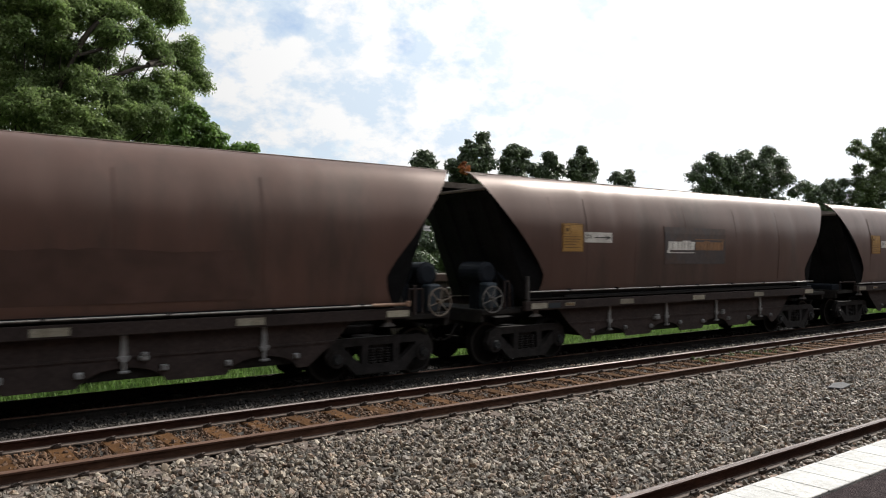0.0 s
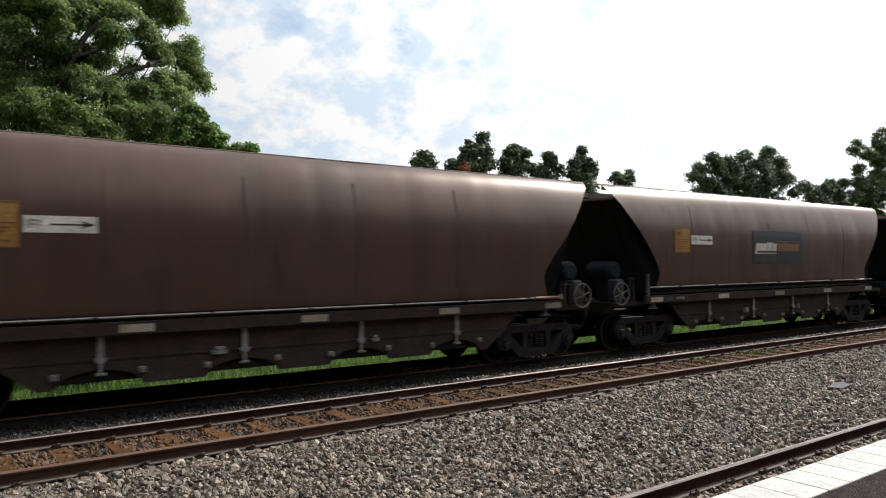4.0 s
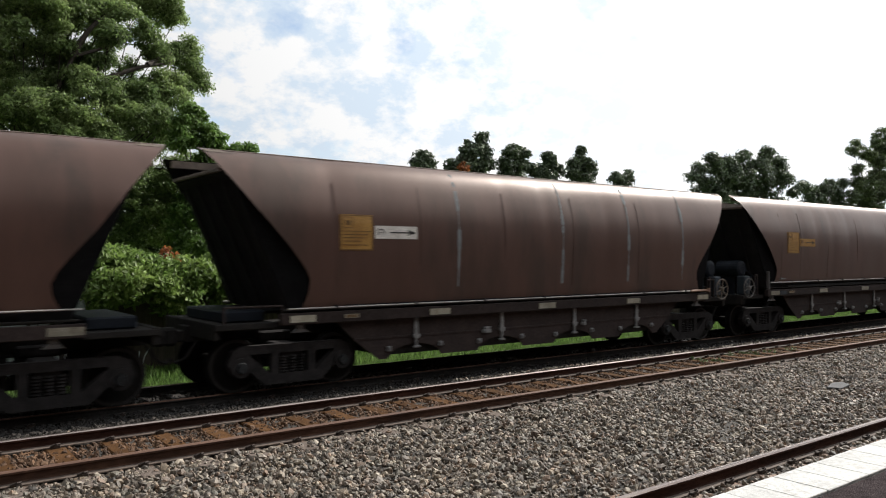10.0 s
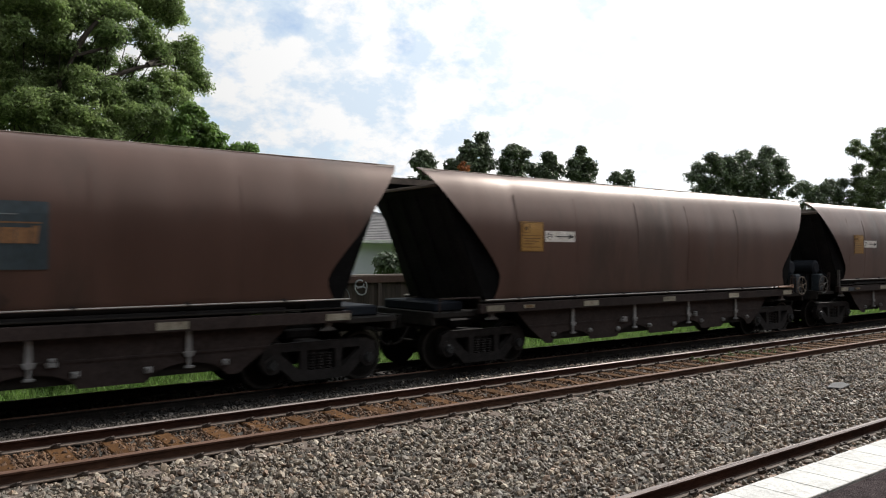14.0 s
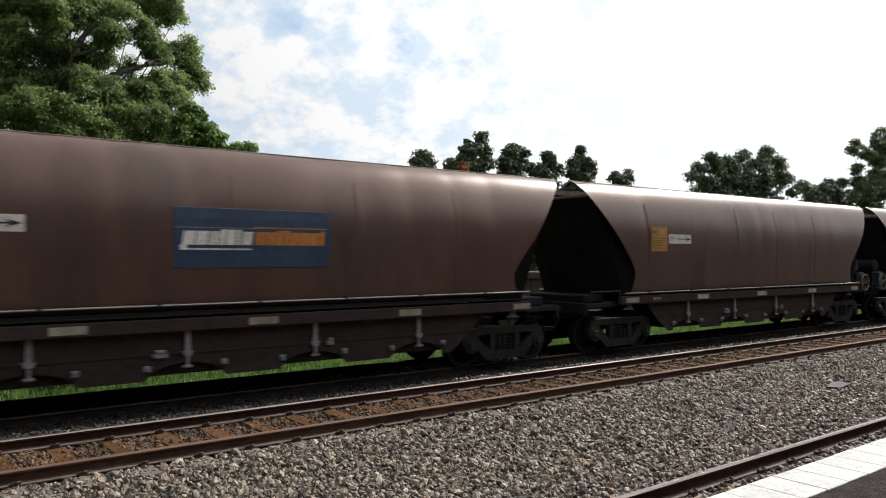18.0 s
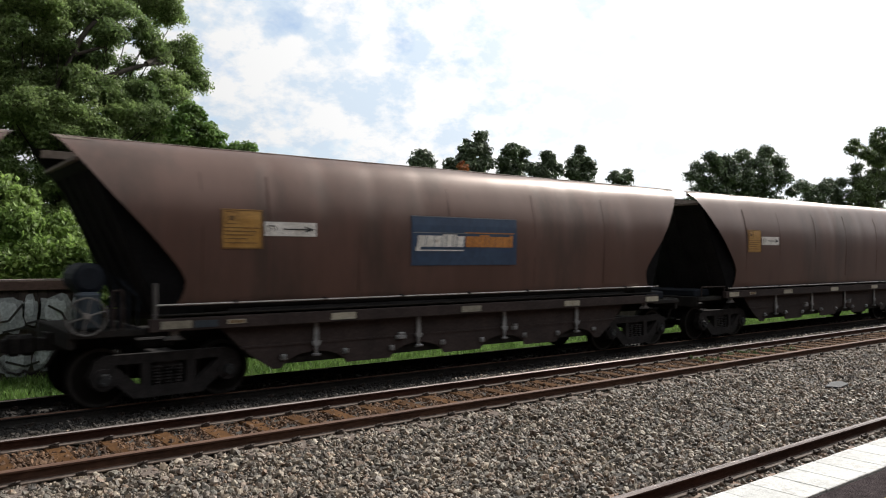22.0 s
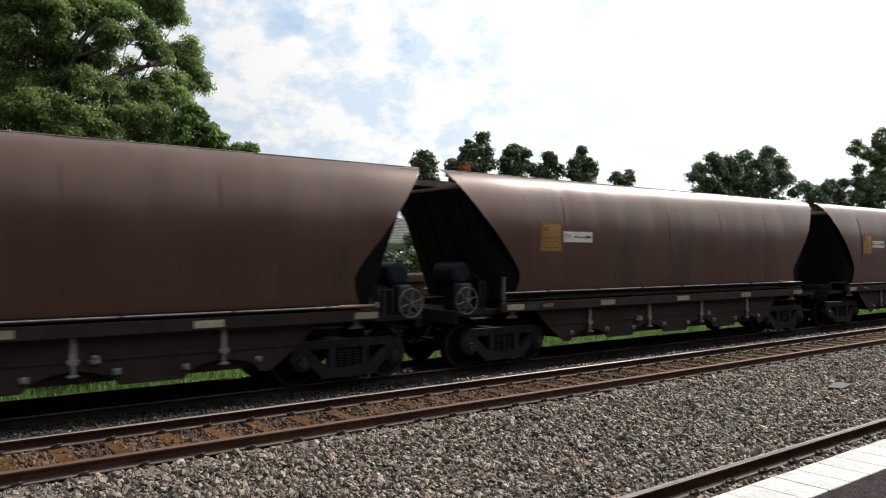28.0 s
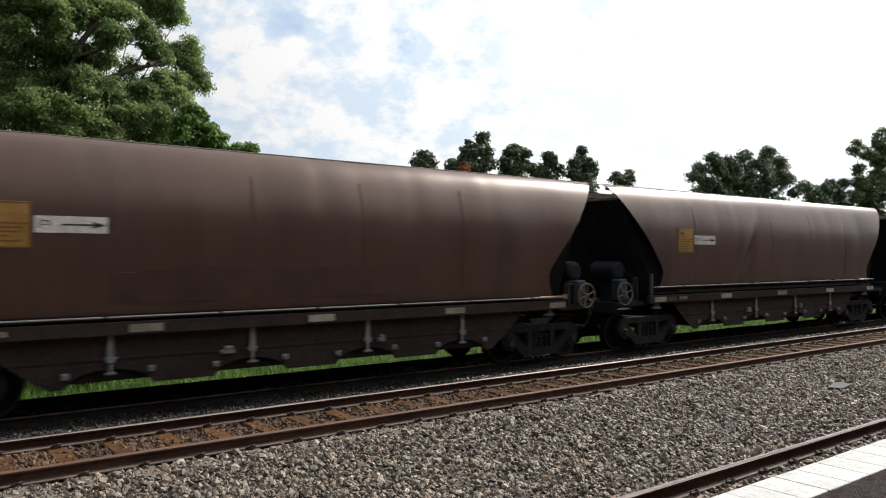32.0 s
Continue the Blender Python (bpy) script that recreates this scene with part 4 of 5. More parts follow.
# ---- fence and house ----
def make_fence():
    root = empty("fence", pose(0, 17.0, -.34), "dark timber fence with a pale capping and sprayed tags", "fence")
    bm = bmesh.new()
    box(bm, -8, 75, -.06, .10, 2.20, 2.24, .006)
    part("capping", bm, M["fence_cap"], root, "pale weathered capping board")
    bm = bmesh.new()
    box(bm, -8, 75, -.075, -.05, 2.02, 2.198, .004)
    part("fascia", bm, M["fascia"], root, "dull red-brown fascia board")
    for z in (.5, 1.75):
        bm = bmesh.new()
        box(bm, -8, 75, .03, .08, z, z + .1)
        part("cross_rail", bm, M["fence"], root)
    first = None
    for i in range(260):
        if first is None:
            bm = bmesh.new()
            box(bm, .0004, .1696, -.012, .012, .02, 2.2, .003)
            first = part("board", bm, M["fence"], root)
            ob = first
        else:
            ob = new("board", first.data)
            ob.parent = root
        rng = random.Random(i)
        ob.matrix_basis = pose(-6 + i * .17, rng.uniform(-.006, .006), rng.uniform(-.015, .0))
    post = None
    for i in range(18):
        if post is None:
            bm = bmesh.new()
            box(bm, -.06, .06, -.05, .03, 0, 2.015, .01)
            post = part("post", bm, M["fence"], root)
            ob = post
        else:
            ob = new("post", post.data)
            ob.parent = root
        ob.matrix_basis = pose(-6 + i * 2.4, -.02, 0)

    # sprayed letters that nobody can read: rounded blobs and plain strokes
    def blob(cx, cz, w, h, mat, name, k, out=0.0):
        rng = random.Random(k)
        bm = bmesh.new()
        pts = []
        for i in range(18):
            a = 2 * math.pi * i / 18
            q = 1 + rng.uniform(-.16, .16)
            pts.append((cx + math.copysign(abs(math.cos(a)) ** .7, math.cos(a)) * w / 2 * q, cz + math.copysign(abs(math.sin(a)) ** .7, math.sin(a)) * h / 2 * q))
        prism(bm, pts, -.082 - out, -.078 - out)
        part(name, bm, mat, root)

    # bubble letters: grey-white bodies, each with dark strokes through it
    for k, (cx, cz, w, h) in enumerate(((1.62, 1.50, .50, .80), (2.16, 1.52, .52, .74), (2.53, 1.62, .24, .60), (3.00, 1.52, .62, .84), (3.42, 1.60, .26, .5), (2.28, .56, .52, .54), (2.80, .60, .44, .46), (3.28, .56, .36, .40), (1.70, .58, .5, .5))):
        blob(cx, cz, w, h, M["spray_pale"], "sprayed_shape", k)
        blob(cx - w * .06, cz + h * .10, w * .62, h * .55, M["chalk"], "sprayed_shape", k + 20, .006)

    def stroke(pts, r, mat, out=0.0):
        bm = bmesh.new()
        for (x0, z0), (x1, z1) in zip(pts[:-1], pts[1:]):
            d = Vector((x1 - x0, 0, z1 - z0))
            n = Vector((-d.z, 0, d.x)).normalized() * r
            q = [(x0 + n.x, z0 + n.z), (x0 - n.x, z0 - n.z), (x1 - n.x, z1 - n.z), (x1 + n.x, z1 + n.z)]
            prism(bm, q, -.084 - out, -.079 - out)
        part("sprayed_stroke", bm, mat, root)

    def curl(cx, cz, rx, rz, a0, a1, r, mat):
        q = [(cx + rx * math.cos(radians(a0 + (a1 - a0) * k / 10)), cz + rz * math.sin(radians(a0 + (a1 - a0) * k / 10))) for k in range(11)]
        stroke(q, r, mat, .004)

    for pts in ([(1.75, 1.75), (1.95, 1.4), (2.15, 1.42), (2.40, 1.75)], [(2.45, 1.35), (2.75, 1.42), (3.05, 1.25), (3.25, 1.2)], [(2.05, 1.2), (2.45, 1.28), (2.9, 1.12)], [(2.85, 1.7), (3.1, 1.55), (3.22, 1.3)], [(2.1, .62), (2.45, .5), (2.7, .58)], [(3.05, .7), (3.2, .45)]):
        stroke(pts, .022, M["dark"], .012)
    # white curled tag and thin arches further along
    for c in ((10.16, 2.00, .13, .10, 40, 360), (10.22, 1.82, .15, .11, -170, 150), (10.08, 1.93, .06, .13, 90, 260), (10.32, 1.92, .06, .12, -80, 90)):
        curl(*c, .017, M["chalk"])
    for x in (8.62, 8.98, 9.34, 9.70):
        curl(x, 1.62, .15, .26, 0, 180, .010, M["sprayb"])
    rng = random.Random(8)
    for i in range(5):
        a = rng.uniform(.7, 2.3)
        cx, cz = 4.15 + i * .15, .50 + rng.uniform(-.04, .04)
        stroke([(cx - math.cos(a) * .13, cz - .17), (cx + rng.uniform(-.04, .04), cz), (cx + math.cos(a) * .11, cz + .16)], .013, M["chalk"])


def make_house():
    root = empty("house", pose(15.2, 30, -.2), "pale rendered house with a grey tiled hip roof", "house")
    W, D, H = 9.6, 8.0, 3.45
    bm = bmesh.new()
    box(bm, 0, W, 0, .2, 0, H)
    box(bm, 0, W, D - .2, D, 0, H)
    box(bm, 0, .2, .2, D - .2, 0, H)
    box(bm, W - .2, W, .2, D - .2, 0, H)
    part("wall", bm, M["house"], root, "pale blue-white rendered wall")
    # hip roof in courses of tiles
    bm = bmesh.new()
    o, rise, n = .55, 1.75, 20
    for i in range(n):
        a, b = i / n, (i + 1.15) / n
        ins_a, ins_b = a * (D / 2 + o), min(1, b) * (D / 2 + o)
        za, zb = H - .1 + a * rise + .03, H - .1 + min(1, b) * rise
        ra = [(-o + ins_a, -o + ins_a), (W + o - ins_a, -o + ins_a), (W + o - ins_a, D + o - ins_a), (-o + ins_a, D + o - ins_a)]
        rb = [(-o + ins_b, -o + ins_b), (W + o - ins_b, -o + ins_b), (W + o - ins_b, D + o - ins_b), (-o + ins_b, D + o - ins_b)]
        for k in range(4):
            k2 = (k + 1) % 4
            q = [bm.verts.new((*ra[k], za)), bm.verts.new((*ra[k2], za)), bm.verts.new((*rb[k2], zb)), bm.verts.new((*rb[k], zb))]
            bm.faces.new(q)
            q2 = [bm.verts.new((*ra[k], za - .03)), bm.verts.new((*ra[k2], za - .03)), bm.verts.new((*ra[k2], za)), bm.verts.new((*ra[k], za))]
            bm.faces.new(q2)
    part("roof", bm, M["tile"], root, "weathered grey tiled hip roof")
    bm = bmesh.new()
    box(bm, -o, W + o, -o - .09, -o, H - .22, H - .08)
    box(bm, -o - .09, -o, -o - .09, D + o, H - .22, H - .08)
    part("gutter", bm, M["trim"], root, "white gutter")
    bm = bmesh.new()
    box(bm, -o, W + o, -o, 0, H - .14, H - .11)
    box(bm, -o, 0, 0, D + o, H - .14, H - .11)
    part("eave", bm, M["trim"], root)
    bm = bmesh.new()
    path_tube(bm, [(.60, -.55, H - .2), (.78, -.30, H - .42), (.80, -.08, H - .75), (.80, -.08, 0)], .05, 8)
    part("downpipe", bm, M["dim"], root, "dark curved downpipe")
    bm = bmesh.new()
    box(bm, .16, .58, -.06, -.003, 2.42, 3.27, .015)
    part("meter_panel", bm, M["trim"], root, "white panel on the wall")
    for x in (4.6, 7.4):
        bm = bmesh.new()
        for a in ((x - .02, x + .06, 1.75, 3.0), (x + .44, x + .52, 1.75, 3.0), (x - .02, x + .52, 1.72, 1.8), (x - .02, x + .52, 2.95, 3.03)):
            box(bm, a[0], a[1], -.05, .0, a[2], a[3])
        win = part("window", bm, M["trim"], root, "white framed sash window")
        bm = bmesh.new()
        box(bm, x + .06, x + .44, -.03, -.004, 1.8, 2.95)
        part("pane", bm, M["glass"], win)
    bm = bmesh.new()
    box(bm, 2.15, 2.4, -.12, 0, 2.55, 2.75, .01)
    part("lamp_box", bm, M["black"], root, "small dark wall light")
    # hedge at the foot of the house and a maroon tank beside it
    h = empty("hedge", pose(16.5, 27.5, -.2), "clipped dark hedge in front of the house", "hedge")
    leaves("foliage", [(x, 0, .95, 1.0) for x in np.arange(-2, 9, 1.0)], 5200, .16, M["leaf_far"], h, 91, .3)
    bm = bmesh.new()
    box(bm, -.5, .5, -.4, .4, 0, 2.25, .05)
    tank = tagged(link_mesh("garden_shed", bm, M["maroon"]), "dark red garden shed behind the fence", "shed")
    tank.matrix_basis = pose(11.75, 24.0, -.45)
    bm = bmesh.new()
    prism(bm, [(-.6, 2.25), (.6, 2.25), (.6, 2.33), (-.6, 2.33)], -.5, .5)
    part("shed_roof", bm, M["maroon"], tank)


# ---- wagons ----
PITCH_W = 15.57
SIDE_Y = 1.45
PROFILE = [(1.24, 1.40), (1.32, 1.47), (1.38, 1.55), (1.408, 1.64), (1.426, 1.9), (1.444, 2.2), (1.457, 2.45), (1.464, 2.7), (1.456, 3.0), (1.424, 3.25), (1.374, 3.47), (1.303, 3.70), (1.218, 3.89), (1.12, 4.03), (1.0, 4.12), (.94, 4.15)]


def side_y(z):
    """Half width of the wagon's side at a height."""
    return float(np.interp(z, [q[1] for q in PROFILE], [q[0] for q in PROFILE]))


def end_x(z):
    """Half length of the side sheet at a height: long at the top, with a rounded foot."""
    return float(np.interp(z, [1.4, 1.5, 1.6, 1.7, 1.8, 1.95, 2.1, 2.3, 2.5, 2.8, 3.2, 4.06, 4.16], [5.95, 5.90, 5.82, 5.76, 5.72, 5.70, 5.77, 5.92, 6.09, 6.36, 6.73, 7.44, 7.54]))


def lowered(z):
    """The deeper side of a wagon of the second build: its foot reaches further down."""
    return z if z >= 1.9 else 1.9 - (1.9 - z) * 1.34


def sheet(bm, x0f, x1f, z_list, off, thick, nx, dents=True, sgn=-1, two=False, deep=False):
    """A curved sheet that follows the wagon's side, with its own thickness."""
    rng = random.Random(9 if deep else 4)
    seams = [-6.3 + 1.05 * i + rng.uniform(-.12, .12) for i in range(13)]
    amp = [rng.uniform(.0, 1.3) ** 1.5 for _ in seams]

    def grid(o):
        rows = []
        for z in z_list:
            a, b = x0f(z), x1f(z)
            row = []
            for i in range(nx + 1):
                x = a + (b - a) * i / nx
                y = side_y(z) + o
                if dents:
                    top = min(1.0, max(0.0, (z - 2.2) / 1.0)) * .75 + .25
                    for s, k in zip(seams, amp):
                        if abs(x - s) < .35:
                            y -= .007 * k * top * math.exp(-((x - s) / .12) ** 2) + .004 * k * top * math.exp(-((x - s - .16) / .18) ** 2)
                    y += .003 * math.sin(x * 2.99 + 1) * top + .012 * noise.noise((x * .9, z * .8, 2.0))
                row.append(bm.verts.new((x, sgn * y, lowered(z) if deep else z)))
            rows.append(row)
        return rows

    outer, inner = grid(off), grid(off - thick)
    nz = len(z_list)
    for r in (outer, inner):
        for j in range(nz - 1):
            for i in range(nx):
                f = bm.faces.new((r[j][i], r[j][i + 1], r[j + 1][i + 1], r[j + 1][i]))
                # outer faces of the tucked-in foot are dark too: painted recess shadow
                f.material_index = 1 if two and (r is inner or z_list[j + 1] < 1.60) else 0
    for j in range(nz - 1):
        for i in (0, nx):
            f = bm.faces.new((outer[j][i], outer[j + 1][i], inner[j + 1][i], inner[j][i]))
            f.material_index = 1 if two else 0
    for i in range(nx):
        for j in (0, nz - 1):
            bm.faces.new((outer[j][i], outer[j][i + 1], inner[j][i + 1], inner[j][i]))
    return bm


def fine_profile():
    zs = [1.40, 1.44, 1.5, 1.56, 1.62, 1.7, 1.8, 1.95, 2.1, 2.3, 2.5, 2.7, 2.9, 3.05, 3.2, 3.33, 3.46, 3.58, 3.69, 3.79, 3.88, 3.97, 4.04, 4.09, 4.13, 4.15]
    return zs


def make_bogie(parent, x):
    bm = bmesh.new()
    box(bm, -.2, .2, -1.02, 1.02, .52, .80, .03)
    box(bm, -.32, .32, -.32, .32, .80, .98, .03)
    box(bm, -.27, .27, -.94, -.88, .2, .6)
    box(bm, -.27, .27, .88, .94, .2, .6)
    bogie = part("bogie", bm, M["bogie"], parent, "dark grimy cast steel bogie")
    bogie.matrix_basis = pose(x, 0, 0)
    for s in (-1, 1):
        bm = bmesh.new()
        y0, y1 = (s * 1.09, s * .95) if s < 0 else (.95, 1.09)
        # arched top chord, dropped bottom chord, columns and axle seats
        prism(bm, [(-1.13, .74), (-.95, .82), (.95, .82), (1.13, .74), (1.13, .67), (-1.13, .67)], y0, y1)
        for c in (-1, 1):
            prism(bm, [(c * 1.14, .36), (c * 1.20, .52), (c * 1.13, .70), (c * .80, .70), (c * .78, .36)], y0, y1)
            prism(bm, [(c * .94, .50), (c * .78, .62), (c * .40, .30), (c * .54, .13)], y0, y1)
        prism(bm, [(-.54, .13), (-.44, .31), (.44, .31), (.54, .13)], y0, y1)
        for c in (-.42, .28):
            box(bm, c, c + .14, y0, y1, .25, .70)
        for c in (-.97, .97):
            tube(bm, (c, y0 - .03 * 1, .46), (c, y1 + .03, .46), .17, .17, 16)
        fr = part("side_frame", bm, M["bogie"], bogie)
        for c in (-.17, .0, .17):
            bm = bmesh.new()
            rings = []
            for k in range(13):
                q = .075 if k % 2 else .05
                rings.append([bm.verts.new((c + q * math.cos(a * .785), s * 1.02 + q * math.sin(a * .785), .31 + k * .025)) for a in range(8)])
            for r0, r1 in zip(rings[:-1], rings[1:]):
                for i in range(8):
                    bm.faces.new((r0[i], r0[(i + 1) % 8], r1[(i + 1) % 8], r1[i]))
            part("spring", bm, M["bogie"], bogie)
        for c in (-.97, .97):
            bm = bmesh.new()
            tube(bm, (c, s * 1.10, .46), (c, s * 1.17, .46), .10, .085, 14)
            for k in range(3):
                a = k * 2.094
                tube(bm, (c + .06 * math.cos(a), s * 1.16, .46 + .06 * math.sin(a)), (c + .06 * math.cos(a), s * 1.19, .46 + .06 * math.sin(a)), .018, .018, 6)
            part("axle_cap", bm, M["cap"], bogie, "dull grey axle cap")
    half = [(.0, .085), (.66, .085), (.665, .16), (.682, .33), (.684, .49), (.712, .485), (.716, .465), (.822, .455), (.823, .405), (.806, .38), (.79, .22), (.80, .15), (.83, .14), (.84, .10), (.95, .095)]
    turned = [(-y, r) for y, r in half[:0:-1]] + half
    for c in (-.97, .97):
        bm = bmesh.new()
        n = 30
        rings = [[bm.verts.new((r * math.cos(k * 2 * math.pi / n), y, r * math.sin(k * 2 * math.pi / n))) for k in range(n)] for y, r in turned]
        for j, (r0, r1) in enumerate(zip(rings[:-1], rings[1:])):
            for k in range(n):
                f = bm.faces.new((r0[k], r0[(k + 1) % n], r1[(k + 1) % n], r1[k]))
                f.material_index = 1 if min(turned[j][1], turned[j + 1][1]) > .40 and abs(abs(turned[j][0]) - .822) < .004 and abs(abs(turned[j + 1][0]) - .822) < .004 else 0
        bm.faces.new(rings[0]), bm.faces.new(rings[-1][::-1])
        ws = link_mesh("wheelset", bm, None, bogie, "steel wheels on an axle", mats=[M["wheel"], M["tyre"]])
        ws.matrix_basis = pose(c, 0, .46)
    return bogie


LABEL = "brown bogie coal hopper wagon with curved dusty sides"


def make_wagon(brake_left):
    """A bogie hopper wagon; its hand brake is at one end. The origin lies at its middle, on the rail top."""
    root = empty("hopper_wagon", pose(0, TRAIN_C, RAIL_TRAIN), LABEL, "railway wagon", "wagons of the coal train")
    zs = fine_profile()
    deep = not brake_left                       # the second build hangs its side and pipe lower
    pipe_z = 1.447 if deep else 1.585
    for s in (-1, 1):
        bm = bmesh.new()
        longer = .06 if deep else .10           # the trailing end is cut a little later
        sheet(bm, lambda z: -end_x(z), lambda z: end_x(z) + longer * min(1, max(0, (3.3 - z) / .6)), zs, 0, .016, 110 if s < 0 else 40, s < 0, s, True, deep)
        link_mesh("side_sheet", bm, None, root, "dull brown curved steel side", True, [M["body"], M["body_shade"]])
    # welded seams between the side panels, darkened by grime
    for x in ((-5.2, -3.35, -1.15, .95, 3.3) if deep else (-5.45, -4.3, -2.55, -.45, 1.9, 4.2)):
        bm = bmesh.new()
        zz = [z for z in zs if 1.66 < z < 3.75 and end_x(z) > abs(x) + .05]
        sheet(bm, lambda z: x - .014, lambda z: x + .014, zz, .001, .006, 1, False)
        part("panel_seam", bm, M["seam"], root)
    # folded rim along the top and patches of pale wear at its corners
    for s in (-1, 1):
        bm = bmesh.new()
        box(bm, -7.36, 7.36, s * .96 - .03, s * .96 + .03, 4.0, 4.142, .008)
        part("top_rim", bm, M["rim"], root, "worn dusty top rim")
    for e in (-1, 1):
        bm = bmesh.new()
        # sloping end sheet with its stiffeners; near-black puts the end's shade in the colour
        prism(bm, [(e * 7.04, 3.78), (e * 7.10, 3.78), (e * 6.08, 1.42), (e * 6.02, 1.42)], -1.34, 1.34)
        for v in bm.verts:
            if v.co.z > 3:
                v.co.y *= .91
        part("end_sheet", bm, M["body_shade"], root, "sloping end sheet coloured near-black for its shade")
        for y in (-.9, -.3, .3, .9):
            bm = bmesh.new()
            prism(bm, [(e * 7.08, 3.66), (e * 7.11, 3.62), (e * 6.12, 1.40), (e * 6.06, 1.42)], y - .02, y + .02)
            part("end_rib", bm, M["body_shade"], root)
        # added closing plates, coloured as the deep shadow behind the side's edge
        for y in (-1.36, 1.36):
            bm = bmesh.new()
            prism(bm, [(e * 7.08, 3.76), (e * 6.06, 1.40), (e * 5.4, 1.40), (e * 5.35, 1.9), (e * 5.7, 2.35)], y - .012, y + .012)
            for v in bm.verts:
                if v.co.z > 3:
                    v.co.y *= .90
            part("end_web", bm, M["web_shade"], root)
        # dark lip under a thin pale cap that paints the sunlit edge
        bm = bmesh.new()
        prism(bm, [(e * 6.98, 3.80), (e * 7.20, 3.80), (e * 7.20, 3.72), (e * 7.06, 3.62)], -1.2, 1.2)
        part("end_lip", bm, M["body_shade"], root)
        bm = bmesh.new()
        box(bm, min(e * 7.20, e * 7.27), max(e * 7.20, e * 7.27), -1.2, 1.2, 3.755, 3.815, .01)
        part("end_rim", bm, M["rim"], root, "lip of the end sheet, coloured pale for sunlight")
    bm = bmesh.new()
    prism(bm, [(-5.0, 1.42), (5.0, 1.42), (5.0, 1.48), (-5.0, 1.48)], -1.4, 1.4)
    part("hopper_floor", bm, M["body_shade"], root)
    bm = bmesh.new()
    box(bm, -7.45, 7.45, -.2, .2, .86, 1.14, .01)
    part("centre_sill", bm, M["black"], root)
    doors = (-3.36, -1.13, 1.12, 3.37)
    for s in (-1, 1):
        y0, y1 = s * 1.33, s * 1.40
        bm = bmesh.new()
        box(bm, -6.25, 6.25, min(y0, y1) - (.05 if s < 0 else 0), max(y0, y1) + (0 if s < 0 else .05), 1.17, 1.37, .01)
        part("side_sill", bm, M["under"], root)
        bm = bmesh.new()
        tube(bm, (-6.15, s * 1.475, pipe_z), (6.2, s * 1.475, pipe_z), .014, .014, 8)
        part("side_pipe", bm, M["rail_pipe"], root, "worn pale pipe along the side")
        for i in range(7):
            x = -5.20 + i * 1.733 if deep else -4.90 + i * 1.64
            bm = bmesh.new()
            box(bm, x - .03, x + .03, min(s * 1.42, s * 1.497), max(s * 1.42, s * 1.497), pipe_z - .012, pipe_z + .038, .008)
            part("pipe_clip", bm, M["bogie"], root)
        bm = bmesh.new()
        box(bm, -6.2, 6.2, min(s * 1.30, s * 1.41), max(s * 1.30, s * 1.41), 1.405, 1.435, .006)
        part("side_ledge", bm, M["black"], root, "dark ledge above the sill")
        # skirt with an arch at each discharge door
        def foot(x):
            for c in doors:
                u = (x - c) / .64
                if abs(u) < 1:
                    return .41 + .25 * (1 - u * u) ** .6
            return .41

        xs = [-5.1, -4.9, -4.7, -4.5, -4.18] + [c + .64 * (-1 + k / 7) for c in doors for k in range(15)] + [4.2, 4.5, 4.7, 4.9, 5.1]
        lows = [max(foot(x), float(np.interp(abs(x), [4.2, 4.75, 5.1], [.41, .82, 1.17]))) for x in xs]
        bm = bmesh.new()
        for y in (s * 1.27 - .012, s * 1.27 + .012):
            top = [bm.verts.new((x, y, 1.18)) for x in xs]
            low = [bm.verts.new((x, y, z)) for x, z in zip(xs, lows)]
            for i in range(len(xs) - 1):
                bm.faces.new((top[i], top[i + 1], low[i + 1], low[i]))
            if y == s * 1.27 - .012:
                keep = low
        for i in range(len(xs) - 1):
            bm.faces.new((keep[i], keep[i + 1], low[i + 1], low[i]))
        box(bm, -4.75, 4.75, s * 1.28 - .02, s * 1.28 + .025, .80, .835)
        part("discharge_skirt", bm, M["under"], root, "grimy skirt plate with arched openings")
    # chutes and lever gear at each door on the camera's side
    for c in doors:
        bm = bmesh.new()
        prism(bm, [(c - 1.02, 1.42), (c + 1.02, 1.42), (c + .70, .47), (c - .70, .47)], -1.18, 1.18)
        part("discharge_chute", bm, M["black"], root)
        bm = bmesh.new()
        prism(bm, [(c - .035, 1.17), (c + .035, 1.17), (c + .05, .84), (c - .05, .84)], -1.33, -1.30)
        prism(bm, [(c - .09, .84), (c + .09, .84), (c + .05, .76), (c - .05, .76)], -1.345, -1.30)
        tube(bm, (c, -1.31, .78), (c, -1.31, .60), .03, .03, 8)
        box(bm, c - .07, c + .07, -1.36, -1.28, .58, .62, .008)
        part("door_post", bm, M["grey"], root, "pale steel door post")
        for d, z in ((-.62, .60), (.60, .62)):
            bm = bmesh.new()
            box(bm, c + d - .055, c + d + .055, -1.33, -1.285, z - .05, z + .05, .012)
            tube(bm, (c + d, -1.33, z), (c + d, -1.36, z), .035, .03, 8)
            part("door_bracket", bm, M["grey"], root)
    for x, w, z in ((-1.56, .12, .80), (1.41, .07, .80)):
        bm = bmesh.new()
        box(bm, x - w, x + w, -1.36, -1.29, z - .045, z + .03, .012)
        box(bm, x - w * .55, x + w * .75, -1.37, -1.29, z + .03, z + .085, .012)
        tube(bm, (x - w * .5, -1.36, z), (x - w * .5, -1.385, z), .028, .022, 8)
        part("door_valve", bm, M["grey"], root, "pale cast door valve")
